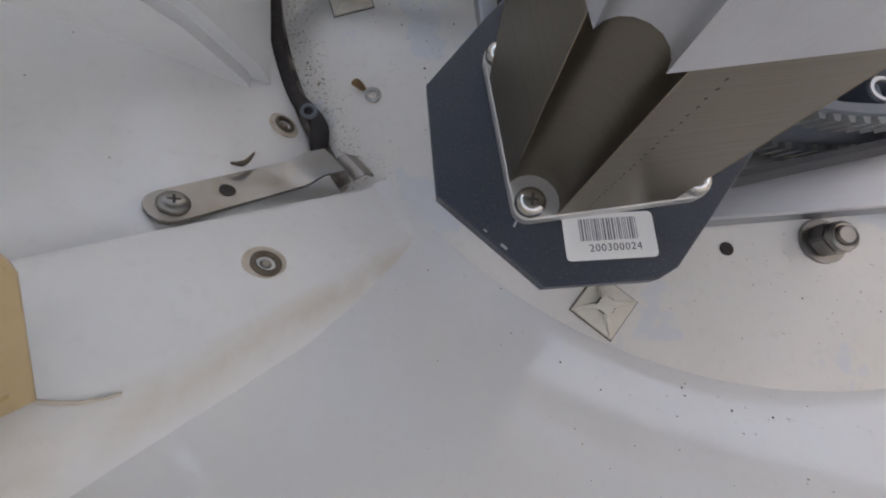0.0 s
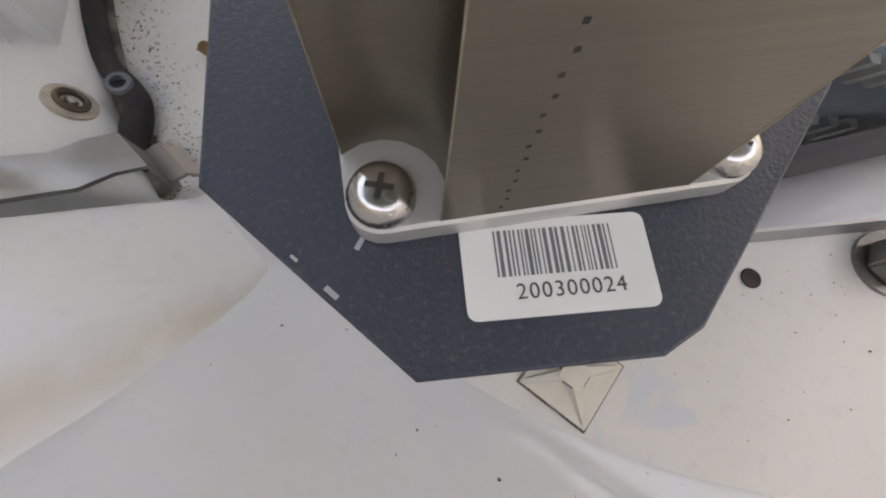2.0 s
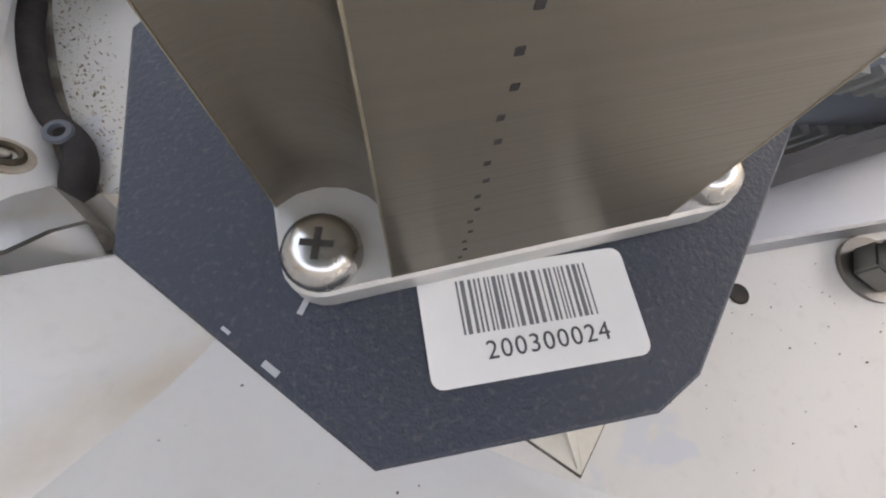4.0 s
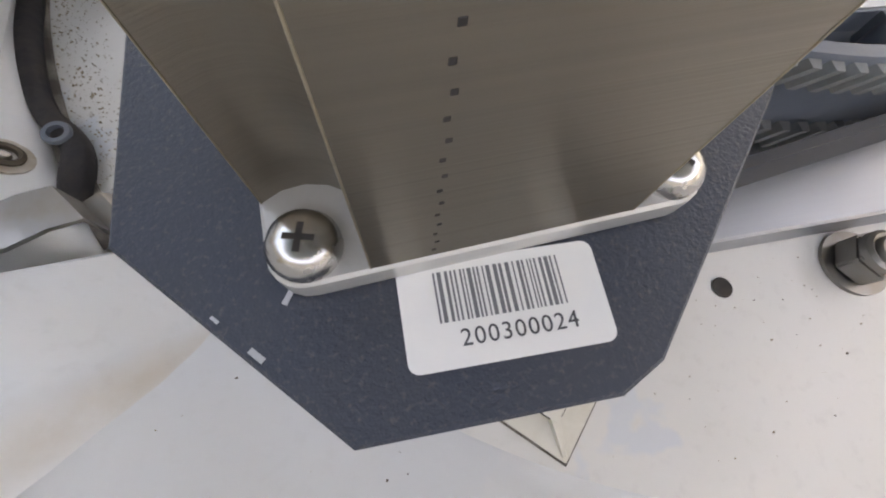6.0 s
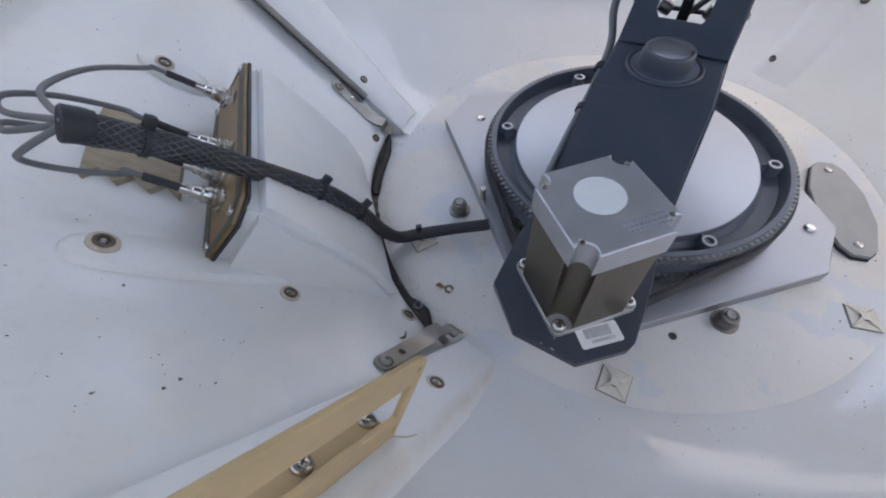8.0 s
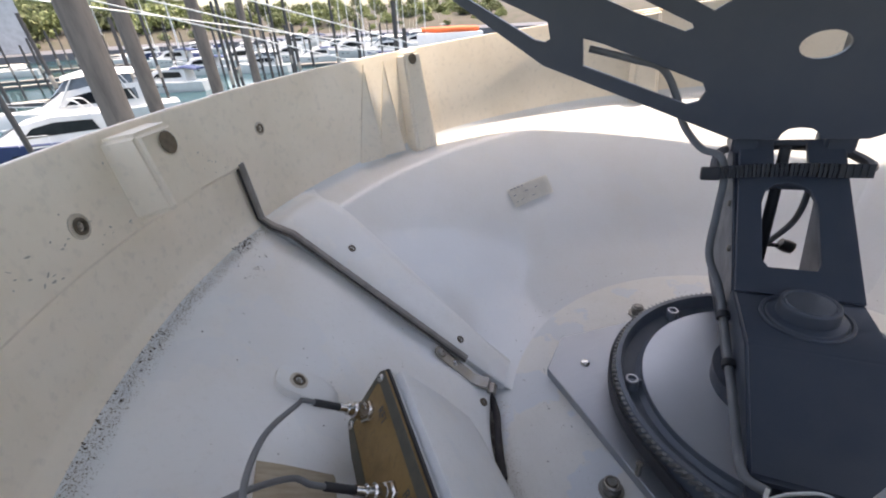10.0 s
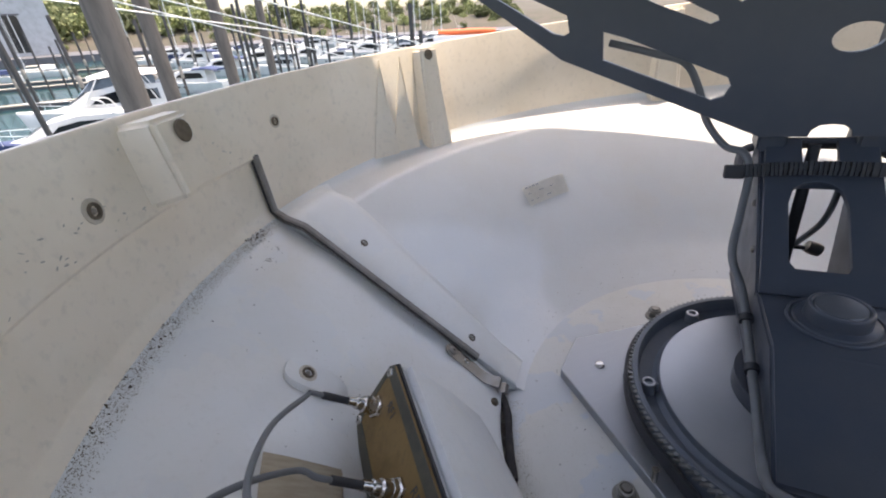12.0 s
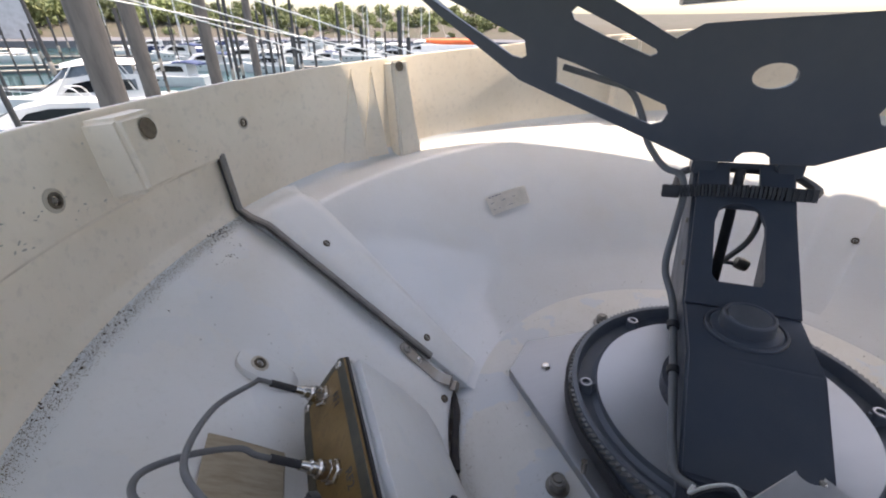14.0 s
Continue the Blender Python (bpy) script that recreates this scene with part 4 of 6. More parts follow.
win1 = [(0.024, -0.0135), (0.030, -0.0165), (0.085, -0.0170), (0.100, -0.0130), (0.106, -0.006), (0.108, 0.003), (0.106, 0.012), (0.100, 0.0190), (0.085, 0.0225), (0.030, 0.0225), (0.024, 0.0185)]
win2 = [(0.128, -0.0125), (0.1520, -0.0125), (0.1520, 0.0125), (0.128, 0.0125)]
part("neck_front", slab(B(), [(0, -lw), (nl, -lw * 0.93), (nl, lw * 0.93), (0, lw)], 0.005, mn, [win1, win2], 0.0004), BLACKPAINT, pedestal)
CHEEK = [(0.030, 0.0574), (0.034, 0.1080), (0.158, 0.1950), (0.176, 0.205), (0.178, 0.150), (0.150, 0.0574)]
for s in (-1, 1):
    cheek = part("neck_cheek", prism_uz(CHEEK, s * (AW - 0.0055), s * AW, 0.0012), BLACKPAINT, pedestal)
    for u, z in ((0.075, 0.125), (0.115, 0.152), (0.062, 0.085)):
        p = uv(u, s * AW, z)
        part("cheek_bolt", turned(B(), [(0.0030, 0), (0.0030, 0.0012), (0.002, 0.0022), (0, 0.0022)], p, uv(0, s, 0), 16), DULLSTEEL, cheek)
# the shaft and cable seen inside the window
part("inner_shaft", cyl(B(), uv(0.132, 0.004, 0.0574), uv(0.150, 0.003, 0.196), 0.0052, 0.0045, 20), RUBBER, pedestal)
part("cross_bar", cyl(B(), uv(0.128, -0.038, 0.166), uv(0.128, 0.038, 0.166), 0.0035, 0.0035, 14), BLACKPAINT, pedestal)
lug = part("foot_nut", turned(B(), [(0.0085, 0.0574), (0.0085, 0.0610), (0.0055, 0.0612), (0.0055, 0.066), (0.0035, 0.067), (0, 0.067)], uv(0.128, 0.012, 0), (0, 0, 1), 20), STEEL, pedestal)
# what shows through the neck's window: a foot plate, two rod bolts and a lead
part("foot_plate", slab(B(), [(0.105, -0.034), (0.165, -0.034), (0.165, 0.034), (0.105, 0.034)], 0.0025, frame_at(uv(0, 0, 0.0545), (0, 0, 1), uv(1, 0, 0)), (), 0.0003), CASTALU, pedestal)
rod = part("rod", cyl(B(), uv(0.150, -0.024, 0.092), uv(0.150, 0.026, 0.092), 0.0022, 0.0022, 12), BLACKPAINT, pedestal)
for v in (-0.020, 0.022):
    part("rod_end", turned(B(), [(0, -0.007), (0.0060, -0.006), (0.0068, 0), (0.0060, 0.006), (0, 0.007)], uv(0.150, v, 0.092), uv(0, 1, 0.4), 16), DULLSTEEL, rod)
part("inner_lead", tube(B(), [uv(0.160, -0.022, 0.190), uv(0.158, -0.026, 0.150), uv(0.155, -0.022, 0.120), uv(0.150, -0.008, 0.100), uv(0.146, 0.004, 0.088)], 0.0028, 10, 5), GREYCABLE, pedestal)
# bearing cap on the axis
cap = part("bearing_cap", turned(B(), [(0.0285, 0.1105), (0.0285, 0.1122), (0.0278, 0.1130), (0.0262, 0.1130), (0.0255, 0.1120), (0.0248, 0.1120), (0.0240, 0.1132), (0.0192, 0.1145), (0.0184, 0.1232), (0.0180, 0.1244), (0.0172, 0.1250), (0.0160, 0.1250), (0.0152, 0.1240), (0, 0.1240)], uv(0.003, 0, 0), (0, 0, 1), 56), BLACKPAINT, pedestal)
part("cap_lens", turned(B(), [(0, 0.1240), (0.0148, 0.1240), (0.0142, 0.1247), (0, 0.1249)], uv(0.003, 0, 0), (0, 0, 1), 40), mat("glossy_cap", (0.10, 0.105, 0.115), 0.22, var=(0.075, 0.08, 0.09), var_scale=60, coat=0.4), cap)
# yoke plate across the top of the neck
mu = frame_at(uv(0.140, 0, 0), uv(-1, 0, 0), uv(0, 1, 0))
flip = 1 if (mu.to_3x3() @ Vector((0, 1, 0))).z > 0 else -1


def yz(pts):
    return [(v, z * flip) for v, z in pts]


half_out = [(0.0475, 0.207), (0.2225, 0.285), (0.310, 0.351), (0.395, 0.420), (0.395, 0.452), (0.300, 0.440), (0.1500, 0.360), (0.0800, 0.3165), (0.0600, 0.3270)]
outl = half_out + [(-v, z) for v, z in half_out[::-1]] + [(-0.0150, 0.207), (-0.0135, 0.2125), (-0.008, 0.2165), (0.0, 0.2175), (0.008, 0.2165), (0.0125, 0.2125), (0.0140, 0.207)]
HA = [(0.345, 0.398), (0.300, 0.366), (0.262, 0.347), (0.218, 0.3235), (0.2155, 0.3090), (0.221, 0.3065), (0.231, 0.3096), (0.309, 0.361), (0.348, 0.390)]
HB = [(0.1850, 0.3063), (0.166, 0.2995), (0.1175, 0.277), (0.0800, 0.2595), (0.0765, 0.2520), (0.0805, 0.2437), (0.090, 0.2410), (0.1840, 0.2820)]
HC = [(0.168, 0.3490), (0.1380, 0.3330), (0.0950, 0.3085), (0.0935, 0.3050), (0.0995, 0.3030), (0.140, 0.322), (0.1700, 0.3380), (0.1730, 0.3450)]
holes = [HA, HB, HC] + [[(-v, z) for v, z in h] for h in (HA, HB, HC)]
W = [(0.0165 * math.cos(a), 0.2830 + 0.0105 * math.sin(a)) for a in [2 * math.pi * k / 20 for k in range(20)]]
yoke = part("yoke_plate", slab(B(), yz(outl), 0.006, mu, [yz(h) for h in holes + [W]], 0.0006), BLACKPAINT, pedestal)
# folded edges that stiffen the yoke, standing behind the plate
for s in (-1, 1):
    pts = [(0.0475, 0.207), (0.2225, 0.285), (0.310, 0.351), (0.395, 0.420)]
    b = B()
    rows = []
    for v, z in pts:
        rows.append([b.verts.new(uv(u, s * v, z + dz)) for u, dz in ((0.139, 0.0), (0.168, 0.0), (0.168, 0.004), (0.139, 0.004))])
    for p, q in zip(rows, rows[1:]):
        for k in range(4):
            b.faces.new((p[k], p[(k + 1) % 4], q[(k + 1) % 4], q[k]))
    b.faces.new(rows[0])
    b.faces.new(rows[-1][::-1])
    part("yoke_flange", b, BLACKPAINT, pedestal)
# upright stem from the neck to the yoke
part("neck_head", prism_uz([(0.146, 0.19), (0.146, 0.30), (0.150, 0.322), (0.178, 0.322), (0.178, 0.19)], -0.046, -0.024, 0.002), BLACKPAINT, pedestal)
part("neck_head", prism_uz([(0.146, 0.19), (0.146, 0.30), (0.150, 0.322), (0.178, 0.322), (0.178, 0.19)], 0.024, 0.046, 0.002), BLACKPAINT, pedestal)
# ribbed strap round the neck
strap = thing("ribbed_strap", uv(0.128, 0, 0.181), "black ribbed strap round the pedestal's neck", "strap")
b = B()
pts = [uv(0.122, -0.052, 0.1835), uv(0.119, -0.030, 0.1845), uv(0.119, 0.0, 0.1850), uv(0.119, 0.030, 0.1835), uv(0.124, 0.056, 0.1790), uv(0.134, 0.066, 0.1750)]
band = part("strap_front", tube(b, [p + uv(0.001, 0, 0) for p in pts], 0.0030, 8, 5), RUBBER, strap)
for k in range(46):
    f = k / 45 * 5
    i = min(int(f), 4)
    p = pts[i].lerp(pts[i + 1], f - i)
    d = (pts[i + 1] - pts[i]).normalized()
    mm = frame_at(p, uv(-1, 0, 0.3), d)
    part("strap_rib", box(B(), (-0.0011, -0.0058, -0.001), (0.0011, 0.0058, 0.0042 if k % 2 else 0.0030), 0, mm), RUBBER, band, smooth=0)
b = B()
tube(b, [uv(0.122, -0.050, 0.1835), uv(0.150, -0.060, 0.180), uv(0.185, -0.045, 0.182), uv(0.190, 0.0, 0.184), uv(0.185, 0.045, 0.182), uv(0.150, 0.056, 0.176), uv(0.126, 0.055, 0.178)], 0.0042, 8, 6)
part("strap_back", b, RUBBER, strap)
part("strap_lock", box(B(), (-0.008, -0.006, -0.004), (0.008, 0.006, 0.006), 0.0015, frame_at(uv(0.126, 0.062, 0.1775), uv(-1, 0, 0.2), uv(0, 1, 0))), RUBBER, strap)

# the reflector above, carried by the yoke's ends; its unseen disc is sized from its shadow and greyed to cut bounce
dish = thing("reflector_dish", uv(0.10, 0, 0.52), "grey antenna reflector with its pale flat bolted hub, seen from below", "reflector")
part("reflector", turned(B(), [(0, 0.415), (0.10, 0.418), (0.20, 0.428), (0.30, 0.445), (0.38, 0.464), (0.447, 0.482), (0.450, 0.488), (0.38, 0.471), (0.30, 0.452), (0.20, 0.435), (0.10, 0.425), (0, 0.422)], Vector((-0.016, -0.014, 0)), (0, 0, 1), 96), mat("grey_composite", (0.24, 0.245, 0.255), 0.6, var=(0.18, 0.185, 0.19), var_scale=8, amount=0.6, bump=0.1, bump_scale=300), dish)
b = B()
m = frame_at(uv(0.165, -0.02, 0.342), (0, 0, 1), uv(0, 1, 0))
box(b, (-0.13, -0.09, 0.0), (0.10, 0.00, 0.075), 0.003, m)
hub = part("hub_box", b, CASTALU, dish)
for k in range(6):
    part("hub_bolt", turned(B(), [(0.004, 0), (0.004, 0.002), (0.002, 0.003), (0, 0.003)], uv(0.1648, 0.08 - 0.040 * k, 0.353), uv(-1, 0, 0), 14), DULLSTEEL, hub)
for s in (-1, 1):
    part("side_bracket", prism_uz([(0.10, 0.415), (0.10, 0.480), (0.18, 0.480), (0.18, 0.415)], s * 0.36, s * 0.392, 0.002), BLACKPAINT, dish)

# ---- the stepper motor ----
motor = thing("stepper_motor", (MX, MY, 0.0574), "square stepper motor with a black laminated body and bare aluminium ends", "motor")
HW = 0.0283


def notched(hw, r, inset=0.0047, n=8):
    """A square with a round scoop at each corner, about a screw set in from both edges."""
    out = []
    t0 = -math.acos(inset / r)
    sweep = 1.5 * math.pi + 2 * t0
    for k in range(4):
        a0 = radians(90 * k)
        c = hw - inset
        pts = [(c + r * math.cos(t0 - sweep * j / n), c + r * math.sin(t0 - sweep * j / n)) for j in range(n + 1)]
        out += [(x * math.cos(a0) - y * math.sin(a0), x * math.sin(a0) + y * math.cos(a0)) for x, y in pts]
    return out


T0 = Matrix.Translation((MX, MY, 0))
flange = part("front_flange", slab(B(), rounded(2 * HW, 2 * HW, 0.0045, 5), 0.0048, T0 @ Matrix.Translation((0, 0, 0.0574)), (), 0.0005), MACHINED, motor, "bare machined aluminium flange")
LAM = mat("motor_laminations", (0.205, 0.178, 0.142), 0.33, 0.97, var=(0.150, 0.132, 0.108), var_scale=5, amount=0.35, bump=0.10, bump_scale=16, stretch=(0.15, 0.15, 160), rough_var=0.05)
LAM.node_tree.nodes["Principled BSDF"].inputs["Anisotropic"].default_value = 0.9
LAM.node_tree.nodes["Principled BSDF"].inputs["Anisotropic Rotation"].default_value = 0.25
tangent = LAM.node_tree.nodes.new("ShaderNodeTangent")
tangent.direction_type, tangent.axis = "RADIAL", "Z"
LAM.node_tree.links.new(tangent.outputs[0], LAM.node_tree.nodes["Principled BSDF"].inputs["Tangent"])
part("laminated_body", slab(B(), notched(HW - 0.0004, 0.0080), 0.0600, T0 @ Matrix.Translation((0, 0, 0.0622))), LAM, motor, "black laminated stator stack")
# thin pale metal lines beside each corner scoop
EDGELINE = mat("worn_edge", (0.42, 0.36, 0.26), 0.4, 0.9, var=(0.26, 0.22, 0.16), var_scale=300, amount=0.8)
OUTLINE = notched(HW - 0.0004, 0.0080)
for k in range(4):
    for x, y in (OUTLINE[9 * k], OUTLINE[9 * k + 8]):
        part("worn_edge", cyl(B(), (MX + x, MY + y, 0.0622), (MX + x, MY + y, 0.1222), 0.00011, 0.00011, 6), EDGELINE, motor, "thin pale metal edge line")
b = B()
for k in range(25):
    p = Vector((MX - 0.0093 + 0.0003 * (k % 2), MY - HW + 0.0004, 0.0640 + 0.0023 * k))
    box(b, (p.x - 0.00028, p.y - 0.00004, p.z - 0.0003), (p.x + 0.00028, p.y + 0.0002, p.z + 0.0003), 0.0001)
part("weld_dots", b, DARKHOLE, motor, smooth=0)
rear = part("rear_cover", slab(B(), notched(HW, 0.0056, 0.0040), 0.0163, T0 @ Matrix.Translation((0, 0, 0.1222)), (), 0.0006), CASTALU, motor, "bare cast aluminium rear cover")
part("round_label", turned(B(), [(0, 0.0004), (0.0128, 0.0004), (0.0128, 0.0)], (MX - 0.001, MY + 0.004, 0.1386), (0, 0, 1), 40), WHITELABEL, rear, "round white label")
b = B()
rnd = random.Random(9)
for j in range(3):
    x = -0.002 + 0.001 * j
    while x < 0.021:
        w = rnd.uniform(0.0008, 0.0026)
        part("print_bar", box(B(), (MX + x, MY - 0.0165 - 0.0028 * j, 0.13845), (MX + x + w, MY - 0.0150 - 0.0028 * j, 0.13865)), GREYINK, rear, smooth=0)
        x += w + 0.0006
for sx in (-1, 1):
    for sy in (-1, 1):
        p = (MX + sx * 0.02357, MY + sy * 0.02357, 0.0622)
        screw_parts(motor, p, (0, 0, 1), 0.0044, 0.0034, 0.5 * sx + 0.2, "flange_screw")
        part("cover_screw", turned(B(), [(0.0016, 0), (0.0016, 0.0006), (0.001, 0.0009), (0, 0.0007)], (MX + sx * 0.0237, MY + sy * 0.0187, 0.1384), (0, 0, 1), 14), STEEL, rear)

turn_about = Matrix.Translation((-0.02357, -0.02357, 0)) @ Matrix.Rotation(radians(2.4), 4, "Z") @ Matrix.Translation((0.02357, 0.02357, 0))
motor.matrix_world = LEVEL @ Matrix.Translation((MX, MY, 0.0574)) @ turn_about

# ---- serial label on the arm plate ----
label_plate = thing("serial_label", (-0.1263, -0.1640, 0.0575), "white barcode sticker with a serial number on the arm plate", "label")
ml = frame_at((-0.1263, -0.1638, 0.0575), (0, 0, 1), (0.0258, -0.0010, 0))
part("sticker", slab(B(), rounded(0.0262, 0.0135, 0.0014), 0.00018, ml), WHITELABEL, label_plate)
b = B()
rnd = random.Random(21)
x = -0.0085
code = part("barcode", box(B(), (-0.0087, -0.0013, 0.00018), (0.0080, 0.0054, 0.00020), 0, ml), WHITELABEL, label_plate, smooth=0)
while x < 0.0078:
    w = rnd.choice((0.00020, 0.00026, 0.0004, 0.00052))
    part("bar", box(B(), (x, -0.0012, 0.00019), (x + w, 0.0053, 0.00024), 0, ml), FADED, code, smooth=0)
    x += w + rnd.choice((0.00024, 0.00030, 0.00044))


def words(text, size, m, material, parent, name="lettering"):
    cu = bpy.data.curves.new(name, "FONT")
    cu.body, cu.size, cu.align_x, cu.align_y = text, size, "CENTER", "CENTER"
    cu.extrude = size * 0.012
    tmp = new("tmp_text", cu)
    me = bpy.data.meshes.new_from_object(tmp.evaluated_get(bpy.context.evaluated_depsgraph_get()))
    bpy.data.objects.remove(tmp)
    bm = bmesh.new()
    bm.from_mesh(me)
    bpy.data.meshes.remove(me)
    bmesh.ops.transform(bm, matrix=m, verts=bm.verts)
    return part(name, bm, material, parent, smooth=0)


for k, ch in enumerate("200300024"):
    words(ch, 0.0030, ml @ Matrix.Translation((0.0012 + (k - 4) * 0.00170, -0.0034, 0.00022)), INK, label_plate, "digit")
chips = thing("paint_chips", (-0.1525, -0.1577, 0.0575), "chipped bare spots on the arm plate's edge", "chip", kind="stuff")
b = B()
for x, y, s, a in ((-0.1525, -0.1577, 0.0010, 1.0), (-0.1612, -0.1588, 0.0006, -0.83), (-0.1566, -0.1640, 0.0011, -0.83)):
    box(b, (-s, -s * 0.35, 0), (s, s * 0.35, 0.00015), 0, Matrix.Translation((x, y, 0.0574)) @ Matrix.Rotation(a, 4, "Z"))
part("chip", b, CASTALU, chips, smooth=0)

# ---- connector panel on the hatch box ----
p0, p1 = Vector((-0.3365, 0.0, 0.0985)), Vector((-0.3000, 0.0, 0.1315))
pd = (p1 - p0).normalized()
pn = Vector((-pd.z, 0, pd.x))
panel = thing("connector_panel", p0, "amber metal connector panel with a black edge and cable sockets", "panel")
mp = frame_at((p0 + p1) / 2 + pn * 0.0012, pn, (0, 1, 0))
up = 1 if (mp.to_3x3() @ Vector((0, 1, 0))).z > 0 else -1
HH = (p1 - p0).length / 2
ys0, ys1 = -0.0735, 0.0830
OUT3 = [(ys0 + 0.006, -HH), (ys1 - 0.008, -HH), (ys1, HH - 0.004), (ys1 - 0.003, HH), (ys0 + 0.012, HH), (ys0, HH - 0.012), (ys0, -HH + 0.006)]
part("gasket", slab(B(), [(x * 1.015, y * up * 1.06) for x, y in OUT3], 0.002, mp @ Matrix.Translation((0, 0, -0.0012))), RUBBER, panel)
part("plate", slab(B(), [(x, y * up) for x, y in OUT3], 0.0026, mp @ Matrix.Translation((0, 0, 0.0008)), (), 0.0004), AMBER, panel)
part("border", slab(B(), [(x, y * up) for x, y in OUT3], 0.0005, mp @ Matrix.Translation((0, 0, 0.0033)), [[(x * 0.93 + 0.0003, y * up * 0.70) for x, y in OUT3]]), mat("tarnished_border", (0.085, 0.085, 0.07), 0.5, 0.3, var=(0.15, 0.13, 0.09), var_scale=90, amount=0.7), panel, "dark tarnished border")
for x, y in ((ys1 - 0.006, HH - 0.005), (ys0 + 0.010, HH - 0.012), (ys0 + 0.008, -HH + 0.006), (ys1 - 0.012, -HH + 0.006)):
    screw_parts(panel, mp @ Vector((x, y * up, 0.0034)), pn, 0.0032, 0.002, 0.4)
for text, y in (("RF1", 0.052), ("RF2", -0.008)):
    words(text, 0.008, mp @ Matrix.Translation((y, 0.0105 * up, 0.0036)) @ Matrix.Rotation(math.pi if up < 0 else 0.0, 4, "Z"), INK, panel)
SOCKETS = (0.066, 0.005, -0.022, -0.043)
for k, y in enumerate(SOCKETS):
    c = mp @ Vector((y, -0.001 * up, 0.0034))
    s = part("socket", turned(B(), [(0.0075, 0), (0.0075, 0.0018), (0.0062, 0.0026), (0.0062, 0.0055), (0.0052, 0.0058), (0.0052, 0.009)], c, pn, 6), STEEL, panel)
    tilt = (pn + Vector((-0.35, -0.28 if k == 0 else 0.05, 0.10))).normalized()
    part("plug", turned(B(), [(0.0048, 0.004), (0.0052, 0.006), (0.0052, 0.0110), (0.0040, 0.0120), (0.0040, 0.0160), (0.0030, 0.017), (0.0028, 0.0225), (0, 0.0225)], c, (pn * 2 + tilt).normalized(), 20), STEEL, s)

# cable from each socket, looping back to the braided sleeve
A_END = Vector((-0.3492, -0.0603, 0.1900))
LOOPS = [
    [(-0.3580, 0.0600, 0.1530), (-0.3710, 0.0250, 0.1740), (-0.3744, -0.0148, 0.1873), (-0.3650, -0.0374, 0.1880)],
    [(-0.3640, 0.0100, 0.1560), (-0.3800, -0.0030, 0.1760), (-0.3916, -0.0172, 0.1879), (-0.3852, -0.0330, 0.1870)],
    [(-0.3620, -0.0200, 0.1540), (-0.3810, -0.0220, 0.1690), (-0.3931, -0.0280, 0.1803), (-0.3857, -0.0410, 0.1830)],
    [(-0.3580, -0.0380, 0.1460), (-0.3760, -0.0420, 0.1570), (-0.3870, -0.0470, 0.1710), (-0.3760, -0.0545, 0.1810)],
]
for k, (y, via) in enumerate(zip(SOCKETS, LOOPS)):
    c = mp @ Vector((y, -0.001 * up, 0.0034))
    tilt = (pn + Vector((-0.35, -0.28 if k == 0 else 0.05, 0.10))).normalized()
    dd = (pn * 2 + tilt).normalized()
    cb = thing("coaxial_cable", c, "grey coaxial cable with a black sleeve at its plug", "cable", "coaxial cables")
    part("boot", tube(B(), [c + dd * 0.021, c + dd * 0.030, c + dd * 0.040], 0.0023, 12, 3), RUBBER, cb, "black heat-shrink sleeve")
    part("lead", tube(B(), [c + dd * 0.038, c + dd * 0.048] + [Vector(v) for v in via] + [A_END + Vector((0.006, 0.003 * (k - 1.5), 0.002 * (k % 2)))], 0.0016, 10, 8), GREYCABLE, cb)

# the braided black cable over the box to the plinth
loom = thing("braided_cable", (-0.2054, -0.0161, 0.0), "black braided cable loom tied down across the box and plinth", "cable")
LINE = [A_END, (-0.332, -0.0525, 0.1720), (-0.3110, -0.0442, 0.1485), (-0.2686, -0.0321, 0.0990), (-0.2483, -0.0256, 0.0635), (-0.236, -0.020, 0.030), (-0.2235, -0.0150, 0.0095), (-0.2054, -0.0161, 0.0085), (-0.180, -0.0205, 0.0100), (-0.1455, -0.0275, 0.0120)]
part("sleeve", tube(B(), LINE, [0.0070, 0.0066, 0.0062, 0.0057, 0.0054, 0.0054, 0.0052, 0.0052, 0.0050, 0.0050], 16, 6), RUBBER, loom)
b = B()
N = 12
for w in range(N):
    for sgn in (-1, 1):
        pts = []
        for i in range(90):
            f = i / 89 * (len(LINE) - 1)
            k = min(int(f), len(LINE) - 2)
            p = Vector(LINE[k]).lerp(Vector(LINE[k + 1]), f - k)
            d = (Vector(LINE[k + 1]) - Vector(LINE[k])).normalized()
            s1 = d.cross(Vector((0, 0, 1))).normalized()
            s2 = s1.cross(d)
            rr = 0.0071 - 0.0020 * min(f / 5, 1)
            ph = sgn * f * 3.0 + 2 * math.pi * w / N
            pts.append(p + rr * (math.cos(ph) * s1 + math.sin(ph) * s2))
        tube(b, pts[:48], 0.00032, 3, 1)
tagged(part("braid", b, mat("braid", (0.07, 0.07, 0.075), 0.4, var=(0.24, 0.24, 0.24), var_scale=200), loom, smooth=0), kind="stuff")
part("flared_end", turned(B(), [(0, 0.002), (0.0052, 0.0015), (0.0072, 0.0), (0.0082, 0.001), (0.0078, 0.008), (0.0070, 0.012)], A_END + Vector((-0.003, -0.001, 0.003)), (0.75, 0.3, -0.6), 20), RUBBER, loom)
